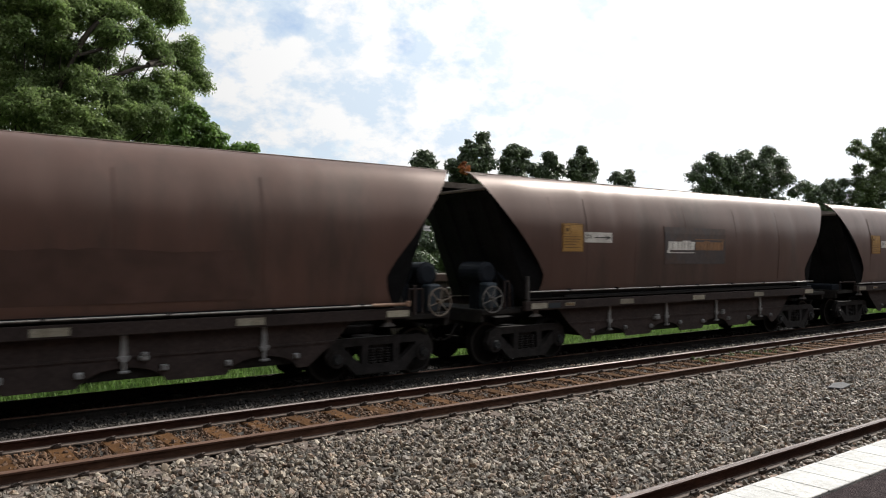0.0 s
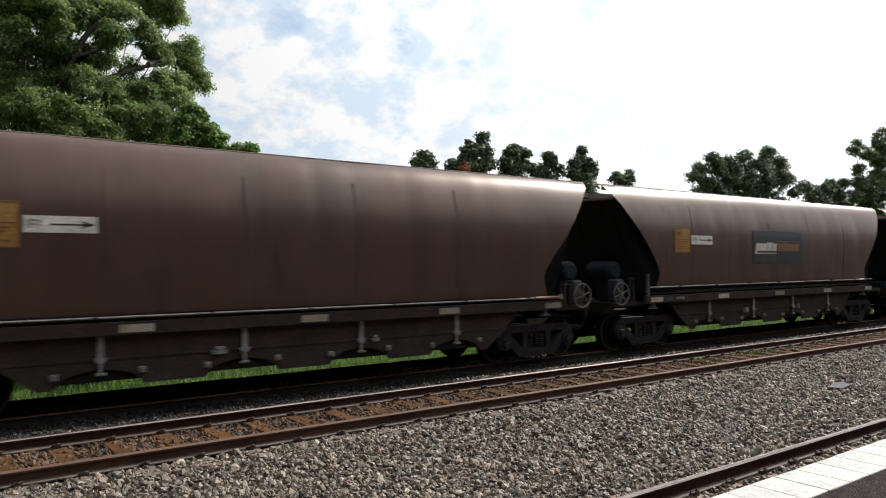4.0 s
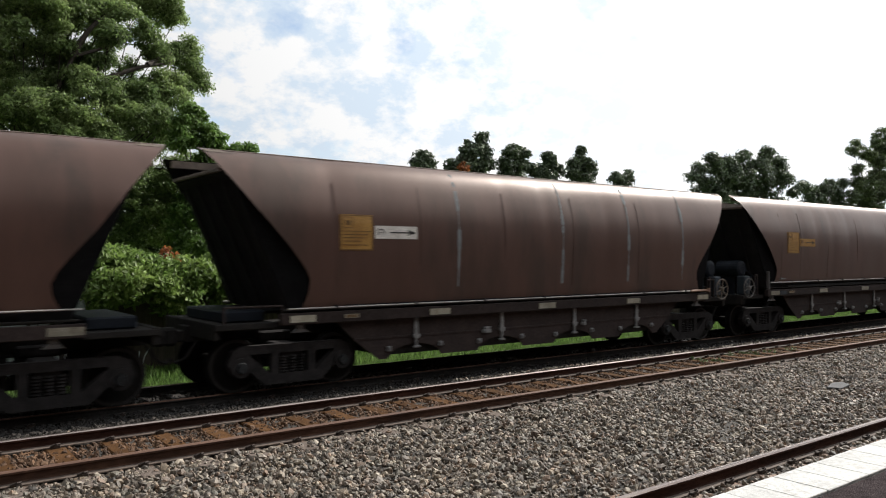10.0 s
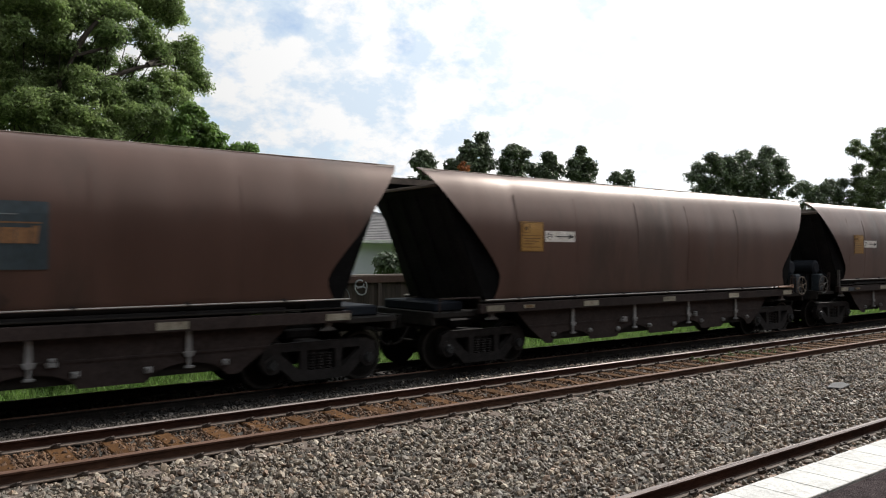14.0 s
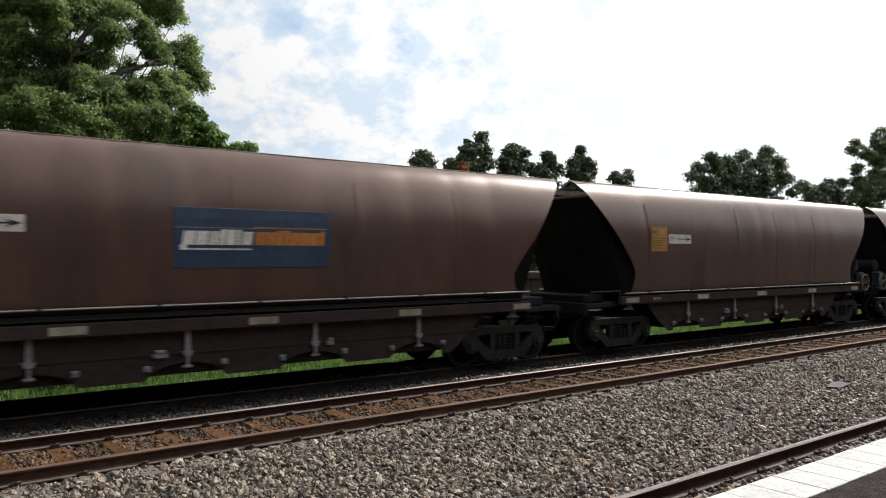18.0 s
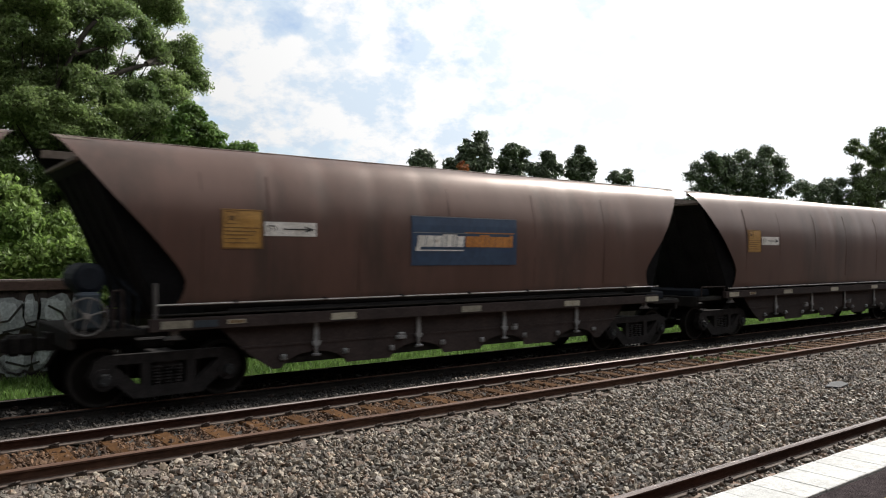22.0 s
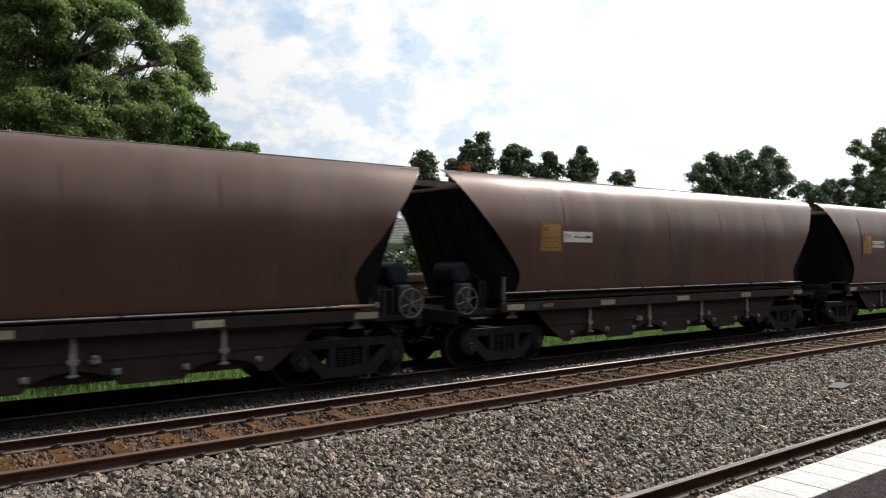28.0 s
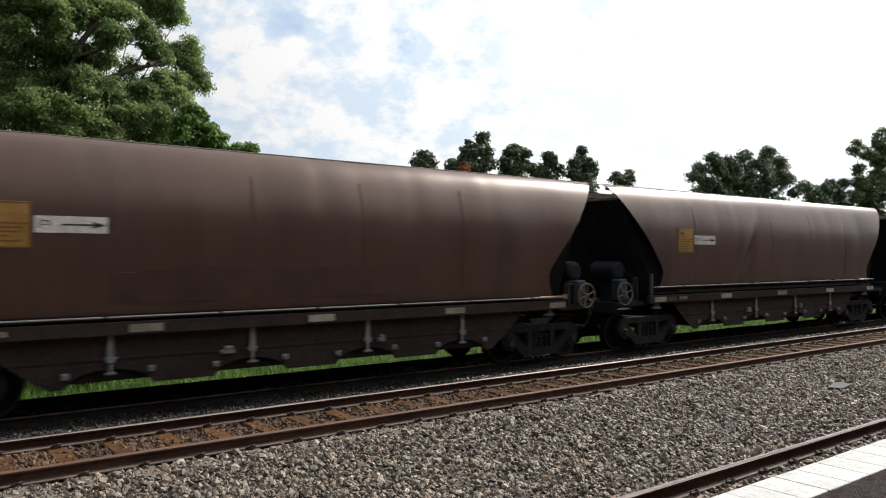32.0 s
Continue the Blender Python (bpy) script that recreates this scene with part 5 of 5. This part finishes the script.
    # reflective and writing plates on the sill
    for x0, x1 in ((-6.09, -5.61), (-5.03, -4.73), (-3.13, -2.63), (-.16, .35), (2.83, 3.32), (5.75, 6.24)):
        bm = bmesh.new()
        box(bm, x0, x1, -1.462, -1.450, 1.21 if x1 - x0 > .3 else 1.24, 1.33 if x1 - x0 > .3 else 1.31)
        part("marker_plate", bm, M["plate"], root, "pale scuffed marker plate")
    bm = bmesh.new()
    for k in range(5):
        box(bm, -5.0 + k * .05, -4.965 + k * .05, -1.466, -1.461, 1.25, 1.30)
    tagged(part("plate_lettering", bm, M["ink"], root), kind="stuff")
    if not deep:
        bm = bmesh.new()
        box(bm, -5.57, -5.19, -1.462, -1.450, 1.21, 1.32)
        part("blank_plate", bm, M["bluebox"], root, "dark blank plate")
    # data panel and arrow board, bent to the side
    bm = bmesh.new()
    sheet(bm, lambda z: -5.14, lambda z: -4.44, [2.46, 2.6, 2.8, 2.95, 3.11], .006, .004, 4, False)
    panel = part("data_panel", bm, M["yellow"], root, "ochre data panel")
    bm = bmesh.new()
    for x0, x1, z0, z1 in ((-5.13, -4.45, 2.465, 2.48), (-5.13, -4.45, 3.085, 3.10), (-5.13, -5.115, 2.48, 3.085), (-4.465, -4.45, 2.48, 3.085), (-5.10, -4.48, 2.80, 2.812),
                           (-5.08, -4.86, 3.055, 3.067), (-5.08, -4.86, 2.86, 2.872), (-5.08, -5.066, 2.872, 3.055), (-4.874, -4.86, 2.872, 3.055), (-5.02, -4.92, 2.92, 3.0),
                           (-5.08, -4.55, 2.74, 2.755), (-5.08, -4.6, 2.68, 2.695), (-5.08, -4.7, 2.62, 2.635), (-5.08, -4.55, 2.55, 2.565)):
        box(bm, x0, x1, -side_y((z0 + z1) / 2) - .012, -side_y((z0 + z1) / 2) - .007, z0, z1)
    tagged(part("panel_lettering", bm, M["ink"], panel), kind="stuff")
    bm = bmesh.new()
    sheet(bm, lambda z: -4.40, lambda z: -3.44, [2.68, 2.74, 2.80, 2.86, 2.92], .006, .004, 4, False)
    arrow = part("arrow_board", bm, M["white"], root, "white board with a black arrow")
    bm = bmesh.new()
    yb = -side_y(2.8) - .009
    box(bm, -4.06, -3.55, yb - .004, yb, 2.789, 2.811)
    prism(bm, [(-3.68, 2.855), (-3.48, 2.805), (-3.48, 2.795), (-3.60, 2.80)], yb - .0045, yb)
    prism(bm, [(-3.68, 2.745), (-3.48, 2.795), (-3.48, 2.805), (-3.60, 2.80)], yb - .005, yb)
    for x0, x1, z0, z1 in ((-4.34, -4.325, 2.74, 2.87), (-4.30, -4.24, 2.84, 2.86), (-4.30, -4.24, 2.79, 2.805), (-4.21, -4.195, 2.77, 2.86)):
        box(bm, x0, x1, yb - .004, yb, z0, z1)
    part("arrow", bm, M["dark"], arrow)
    for e in (-1, 1):
        bm = bmesh.new()
        sheet(bm, lambda z, e=e: min(e * (6.95 + (z - 4.08) * 4), e * (end_x(z) - .03)), lambda z, e=e: max(e * (6.95 + (z - 4.08) * 4), e * (end_x(z) - .03)), [4.085, 4.10, 4.115, 4.13], .005, .003, 6, False)
        part("worn_corner", bm, M["rim"], root, "pale worn patch at the top corner")
    # ends
    for e in (-1, 1):
        brake = (e < 0) == brake_left
        bm = bmesh.new()
        box(bm, min(e * 6.25, e * 7.35), max(e * 6.25, e * 7.35), -1.30, 1.30, 1.12, 1.22, .01)
        box(bm, min(e * 7.25, e * 7.36), max(e * 7.25, e * 7.36), -1.25, 1.25, .96, 1.24, .015)
        part("end_platform", bm, M["black"], root)
        bm = bmesh.new()
        box(bm, min(e * 7.3, e * 7.62), max(e * 7.3, e * 7.62), -.10, .10, .86, 1.06, .02)
        box(bm, min(e * 7.58, e * 7.80), max(e * 7.58, e * 7.80), -.16, .14, .80, 1.12, .05)
        part("coupler", bm, M["black"], root, "black knuckle coupler")
        bm = bmesh.new()
        path_tube(bm, [(e * 7.35, -.45, .9), (e * 7.55, -.45, .62), (e * 7.72, -.42, .55), (e * 7.78, -.40, .62)], .025, 6)
        part("air_hose", bm, M["black"], root)
        # side bearing bracket seen under the sill
        bm = bmesh.new()
        prism(bm, [(e * 5.85 - .15, 1.03), (e * 5.85 + .15, 1.03), (e * 5.85 + .07, 1.09), (e * 5.85 - .07, 1.09)], -1.38, -1.28)
        box(bm, e * 5.85 - .06, e * 5.85 + .06, -1.37, -1.29, 1.09, 1.17, .006)
        part("frame_bracket", bm, M["dim"], root, "pale steel bracket above the bogie")
        if brake:
            x = 7.06 if e > 0 else -7.12
            bm = bmesh.new()
            torus(bm, (x, -1.36, 1.45), .275, .015)
            tone = M["brass"] if deep else M["rail_dust"]
            wheel = part("brake_wheel", bm, tone, root, "spoked hand brake wheel")
            bm = bmesh.new()
            tube(bm, (x, -1.40, 1.46), (x, -1.2, 1.46), .045, .045, 10)
            part("hub", bm, tone, wheel)
            for k in range(6):
                a = k * math.pi / 3 + .3
                bm = bmesh.new()
                tube(bm, (x, -1.36, 1.45), (x + .275 * math.cos(a), -1.36, 1.45 + .275 * math.sin(a)), .013, .010, 6)
                part("spoke", bm, tone, wheel)
            bm = bmesh.new()
            box(bm, x - .16 - e * .06, x + .16 - e * .06, -1.28, -1.0, 1.24, 1.80, .04)
            part("brake_gear_box", bm, M["bluebox"], root, "faded blue brake gear box")
            bm = bmesh.new()
            tube(bm, (x - e * .10, -1.05, 2.0), (x - e * .10, -.35, 2.0), .24, .24, 20)
            tube(bm, (x - e * .10, -1.10, 2.0), (x - e * .10, -1.05, 2.0), .16, .24, 20)
            box(bm, x - e * .10 - .08, x - e * .10 + .08, -.8, -.55, 1.22, 1.8)
            part("air_reservoir", bm, M["tank"], root, "dark air reservoir")
            bm = bmesh.new()
            if e < 0:
                box(bm, e * 6.16 - .03, e * 6.16 + .03, -1.44, -1.36, 1.22, 1.92, .01)
                part("end_step", bm, M["dim"], root)
                bm = bmesh.new()
                path_tube(bm, [(e * 6.75, -1.32, 1.22), (e * 6.75, -1.32, 1.82), (e * 6.62, -1.32, 1.82), (e * 6.62, -1.32, 1.22)], .018, 6)
            else:
                box(bm, 6.40, 6.46, -1.40, -1.34, 1.22, 1.80, .01)
                part("end_step", bm, M["under"], root)
                bm = bmesh.new()
                path_tube(bm, [(6.3, -1.38, 1.22), (6.3, -1.38, 1.72), (6.62, -1.38, 1.72), (6.62, -1.38, 1.22)], .018, 6)
            part("grab_loop", bm, M["under"], root)
            if e > 0:
                bm = bmesh.new()
                tube(bm, (5.40, -1.49, pipe_z), (6.16, -1.49, pipe_z), .032, .032, 10)
                box(bm, 6.16, 6.24, -1.53, -1.44, pipe_z - .05, pipe_z + .06, .012)
                part("end_pipe", bm, M["rust_pipe"], root, "rust-orange pipe end")
            for k in range(4):
                bm = bmesh.new()
                path_tube(bm, [(e * (6.35 + .11 * k), -1.15 + .1 * k, 1.22), (e * (6.33 + .11 * k), -1.1 + .1 * k, 1.7 + .1 * (k % 2)), (e * (6.5 + .1 * k), -.9, 1.95 + .06 * k)], .02, 6)
                part("brake_pipe", bm, M["tank"], root)
        else:
            if e < 0:
                bm = bmesh.new()
                path_tube(bm, [(-6.2, -1.36, 1.22), (-6.2, -1.36, 1.5), (-7.2, -1.30, 1.5), (-7.2, -1.30, 1.22)], .02, 8)
                part("handrail", bm, M["under"], root)
            bm = bmesh.new()
            box(bm, min(e * 6.35, e * 7.1), max(e * 6.35, e * 7.1), -1.0, .9, 1.22, 1.42, .03)
            part("end_locker", bm, M["tank"], root)
    for e in (-1, 1):
        make_bogie(root, e * 5.85)
    return root


def add_sign(wagon, tone):
    """The operator's sign as plain colour fields, from fresh blue to almost gone."""
    field = {"fresh": "blue", "dull": "blue_dull", "teal": "blue_teal", "old": "blue_old"}[tone]
    gold = M["orange" if tone == "fresh" else "orange_old"]
    bm = bmesh.new()
    sheet(bm, lambda z: -1.40, lambda z: 1.34, [2.16, 2.35, 2.55, 2.75, 2.95, 3.115], .013, .008, 12, False)
    sign = part("sign_field", bm, M[field], wagon, {"fresh": "blue painted sign", "dull": "dull dark blue painted sign", "teal": "weathered teal painted sign", "old": "faded blue painted sign"}[tone])
    y0, y1 = -1.46 - .020, -1.46 - .012

    def bars(name, widths, x, end, z0, z1, gap, lean, mat):
        k = (end - x - gap * (len(widths) - 1)) / sum(widths)
        for w in widths:
            bm = bmesh.new()
            tall = .03 if w < 1 else 0
            prism(bm, [(x, z0), (x + w * k, z0), (x + w * k + lean, z1 + tall), (x + lean, z1 + tall)], y0, y1)
            part(name, bm, mat, sign)
            x += w * k + gap

    bars("white_bar", (1.2, 1.2, 1.1, .55, .9, .55, 1.1), -1.28, -.14, 2.525, 2.745, .020, .03, M["white"])
    bars("orange_bar", (1.1, 1.1, .9, .55, 1.1, 1.1, 1.1, .55), -.08, 1.20, 2.525, 2.745, .012, .02, gold)
    for name, x0, x1, z0, z1, mat in (("white_bar", -1.31, -.13, 2.445, 2.468, M["white"]), ("white_bar", -1.31, -1.20, 2.468, 2.525, M["white"]), ("orange_bar", -.09, 1.25, 2.805, 2.825, gold)):
        bm = bmesh.new()
        box(bm, x0, x1, y0, y1, z0, z1)
        part(name, bm, mat, sign)
    if tone in ("fresh", "teal"):
        # pale edges of the coloured fields
        for x0, x1, z in ((-1.40, 1.34, 3.118), (-1.38, .0, 2.80)) if tone == "fresh" else ((-1.38, -.95, 3.09), (-.5, .7, 3.08), (-1.36, .95, 2.93), (-1.36, 0, 2.82)):
            bm = bmesh.new()
            box(bm, x0, x1, -side_y(z) - .020, -side_y(z) - .014, z - .007, z + .007)
            part("sign_edge", bm, M["sprayb"], sign)


def add_coat(wagon, x0, x1, z1, thin=False):
    """A dull grey band over the lower side; the full coat is rolled paint."""
    bm = bmesh.new()
    wob = lambda z, k: .22 * noise.noise((z * 2.6, k, 0.3)) + .07 * noise.noise((z * 9, k, 1.3))
    zz = [1.64 + (z1 - 1.64) * i / 12 for i in range(13)]
    sheet(bm, lambda z: x0 + wob(z, 1.0), lambda z: x1 + wob(z, 5.0), zz, .014, .008, 60, False)
    for v in bm.verts:
        if v.co.z > z1 - .02:
            v.co.z += .10 * noise.noise((v.co.x * .8, 3.1, 0)) + .04 * noise.noise((v.co.x * 4, 1.1, 0))
    part("paint_patch", bm, M["coat_thin"] if thin else M["coat"], wagon, "dull grey band over the lower side", smooth=True)


def add_marks(wagon, kind):
    if kind == "streaks":
        for x in (-2.4, .6, 2.9, 5.1):
            bm = bmesh.new()
            for k in range(6):
                z = 1.75 + k * .38
                w = .03 + .02 * math.sin(k * 2.3 + x)
                sheet(bm, lambda q, x=x, w=w: x - w, lambda q, x=x, w=w: x + w, [z, z + .2, z + .38], .005, .003, 1, False)
            part("pale_streak", bm, M["sprayb"], wagon, "pale dried streak")
    if kind == "run":
        bm = bmesh.new()
        line = [(1.24, 3.458), (1.38, 3.42), (1.49, 3.341), (1.58, 3.25), (1.64, 3.149), (1.69, 2.986), (1.69, 2.7), (1.69, 2.4), (1.70, 2.1), (1.70, 1.85)]
        for (xa, za), (xb, zb) in zip(line[:-1], line[1:]):
            q = [bm.verts.new((x, -side_y(z) - .005, z)) for x, z in ((xa - .035, za), (xa + .035, za), (xb + .035, zb), (xb - .035, zb))]
            bm.faces.new(q)
        for x, z0, z1 in ((-2.6, 1.9, 3.3), (3.9, 2.0, 3.2)):
            sheet(bm, lambda q, x=x: x - .02, lambda q, x=x: x + .02, [z0, (z0 + z1) / 2, z1], .005, .003, 1, False)
        part("pale_streak", bm, M["sprayb"], wagon, "pale curved dried streak")
    if kind == "hoop":
        bm = bmesh.new()
        path_tube(bm, [(6.16, -1.40, 1.20), (6.16, -1.40, 2.00), (6.20, -1.40, 2.08), (6.28, -1.40, 2.12), (6.76, -1.40, 2.12), (6.84, -1.40, 2.08), (6.88, -1.40, 2.00), (6.88, -1.40, 1.20)], .028, 8)
        part("handrail", bm, M["under"], wagon, "grey bent handrail hoop")
    if kind == "tag":
        bm = bmesh.new()
        for k in range(3):
            x, z, w, h, lean, r = -4.88 + k * .27, 1.79 + k * .045, .21, .24, .07, .034
            prism(bm, [(x, z), (x + r, z), (x + r + lean, z + h), (x + lean, z + h)], -1.466, -1.460)
            prism(bm, [(x + w, z + .02), (x + w + r, z + .02), (x + w + r + lean, z + h), (x + w + lean, z + h)], -1.466, -1.460)
            prism(bm, [(x, z), (x + w + r, z + .03), (x + w + r, z + .06), (x, z + .03)], -1.472, -1.467)
            prism(bm, [(x + lean, z + h - .03), (x + w + lean, z + h), (x + w + lean, z + h + .03), (x + lean, z + h)], -1.472, -1.467)
        prism(bm, [(-4.62, 1.90), (-4.40, 1.95), (-4.40, 1.98), (-4.62, 1.93)], -1.472, -1.467)
        part("sprayed_tag", bm, M["sprayb"], wagon, "small pale sprayed tag")


def add_dent(wagon, cx, cz):
    """A long slanting dent in one side sheet."""
    for ob in wagon.children:
        if ob.name.startswith("side_sheet"):
            me = ob.data.copy()
            if me.vertices[0].co.y > 0:
                continue
            ob.data = me
            for v in me.vertices:
                u, w = v.co.x - cx, v.co.z - cz
                a = u * .55 + w * .83
                b = u * .83 - w * .55
                v.co.y += .12 * math.exp(-(b / .16) ** 2 - (a / .75) ** 2) - .03 * math.exp(-((b + .35) / .2) ** 2 - (a / .8) ** 2)


FIRST, LAST = -3, 37
wagons = {}


def make_train():
    kinds = {0: make_wagon(True), 1: make_wagon(False)}
    for n in range(FIRST, LAST + 1):
        k = n % 2
        if k in kinds and n in (0, 1):
            w = kinds[k]
        else:
            w = copy_thing(kinds[k], pose(0, TRAIN_C, RAIL_TRAIN))
        wagons[n] = w
    for n, w in wagons.items():
        extras = []
        if n % 4 == 0:
            tone = {20: "fresh", 24: "fresh", 12: "fresh", 8: "dull", 4: "dull", 28: "teal", 16: "teal", 32: "teal"}.get(n, "old")
            add_sign(w, tone)
            extras.append({"fresh": "a blue sign", "dull": "a dull dark sign", "teal": "a weathered teal sign", "old": "a faded sign"}[tone])
        if n in (1, 21, 35, 16):
            add_coat(w, *{1: (-5.0, 3.0, 2.45, True), 21: (-5.45, 3.0, 2.42), 35: (-3.4, 1.4, 2.15, True), 16: (.2, .7, 2.1)}[n])
            extras.append("grey banding")
        if n == 10:
            for ob in w.children:
                if ob.name.startswith("arrow_board"):
                    ob.data = ob.data.copy()
                    ob.data.materials[0] = M["yellow"]
                    tagged(ob, "ochre-stained board with a black arrow")
            extras.append("an ochre-stained arrow board")
        if n in (2, 10):
            bm = bmesh.new()
            box(bm, -5.52, -5.36, -1.46, -1.40, 1.66, 1.71, .01)
            box(bm, -5.34, -5.22, -1.45, -1.40, 1.665, 1.70, .01)
            part("side_bracket", bm, M["grey"], w)
        if n == 22:
            add_marks(w, "hoop")
            extras.append("a bent handrail hoop")
        if n == 34:
            add_dent(w, -1.7, 2.45)
            extras.append("a dented side")
        if n == 11:
            add_marks(w, "streaks")
            extras.append("pale streaks")
        if n == 12:
            add_marks(w, "run")
            extras.append("a pale streak")
        if n == 2:
            add_marks(w, "tag")
            extras.append("a small sprayed tag")
        if extras:
            tagged(w, "brown coal hopper wagon with " + " and ".join(extras))


# ---- build ----
make_ground()
make_bed()
make_platform()
make_shading_wall()
make_house()
make_vegetation()
make_belt()
make_grass()
make_train()
stones("ballast_stones", "loose grey angular ballast stones", M["stone"], 62000, (-1.0, 34, 1.5), (4.6, 8.72), .0295, 21, ((NEAR_C + GAUGE, .10), (MID_C - GAUGE, .09)))
stones("rusty_ballast_stones", "rust-stained ballast stones between the rails", M["stone_rust"], 15500, (0.0, 32, 1.4), (8.86, 10.24), .025, 22)
stones("shoulder_ballast_stones", "pale ballast stones along the outer rail", M["stone"], 7000, (9.0, 36, 1.1), (10.7, 11.5), .026, 23)
stones("scattered_ballast_stones", "scattered pale ballast stones behind the rail", M["stone"], 900, (1.5, 12, 1.0), (10.40, 10.95), .022, 29)
# brown dirt plus painted shadow on the strip next to the train
stones("brown_ballast_stones", "dirty brown ballast stones, darkened for the train's shadow", M["stone_brown"], 7500, (0.0, 30, 1.7), (10.38, 11.5), .027, 26)
# the train's shadow beside it is painted with near-black stones
stones("sooty_ballast_stones", "ballast stones beside the train, coloured near-black for its shadow", M["stone_shaded"], 13000, (0.0, 34, 1.4), (11.5, 12.42), .028, 25)
stones("edge_ballast_stones", "ballast stones by the platform", M["stone"], 9500, (-6.0, 14, 1.0), (2.5, 4.38), .030, 24, ((NEAR_C - GAUGE, .09),))
stones("outer_ballast_stones", "loose grey ballast stones along the track", M["stone"], 5000, (-10.0, -.5, 1.0), (4.6, 8.72), .034, 28, ((NEAR_C + GAUGE, .10), (MID_C - GAUGE, .09)))
# near-black stones paint the shade under the wagons as well
stones("sooty_bed_stones", "ballast stones under the train, coloured near-black for its shadow", M["stone_shaded"], 5000, (0.0, 34, 1.4), (12.5, 14.4), .032, 27, ((TRAIN_C - GAUGE, .08), (TRAIN_C + GAUGE, .08)))
make_track("railway_track", NEAR_C, RAIL_NEAR, "rusty railway track beside the platform", -120, 400, .628, -3.6 - .628 * 8, "sleeper")
make_track("railway_track", MID_C, RAIL_MID, "rust-brown railway track on stained sleepers", -120, 400, .628, 1.173 - .628 * 8, "sleeper_rust")
# black rails and dark sleepers carry the train's shade in their colour
make_track("railway_track", TRAIN_C, RAIL_TRAIN, "railway track in the shadow of the train", -120, 400, .628, -3.8, "sleeper_shaded", "black")
make_fence()
make_bits()


# ---- movement ----
# way of the train: seconds and the reach of its first data panel along the track
RUN = [(0, 12.31), (1, 28.99), (2, 45.48), (3, 62.14), (6, 111.88), (7, 128.58), (8, 145.24), (9, 161.77), (10, 177.9), (11, 194.59), (12, 211.34), (13, 227.88), (14, 244.6),
       (17, 294.64), (18, 311.37), (19, 328.07), (20, 344.84), (21, 361.43), (22, 378.16), (23, 395.0), (24, 411.58), (25, 428.41), (28, 478.71), (29, 495.59), (30, 512.41), (31, 529.33), (32, 545.98)]


def reach(t):
    return float(np.interp(t, [q[0] for q in RUN], [q[1] for q in RUN]))


SLACK = {22: -.23}       # a stretched coupling


def motions():
    for n, w in wagons.items():
        walk(w, [(t, pose(s - n * PITCH_W + 5.14 + SLACK.get(n, 0), TRAIN_C, RAIL_TRAIN)) for t, s in RUN])
        # wheels turn while the wagon goes by
        near = [f for f in range(0, 961) if -10 < reach(f / 30) - n * PITCH_W + 5.14 < 44]
        if not near:
            continue
        s0 = reach(near[0] / 30)
        for b in w.children:
            if not b.name.startswith("bogie"):
                continue
            for ws in b.children:
                if ws.name.startswith("wheelset"):
                    c = ws.location.x
                    rows = [(0, pose(c, 0, .46))] if near[0] > 0 else []
                    rows += [(f / 30, pose(c, 0, .46, 0, math.degrees((reach(f / 30) - s0) / .46) % 360, 0)) for f in near]
                    if near[-1] < 960:
                        rows.append((32, rows[-1][1]))
                    walk(ws, rows)


motions()
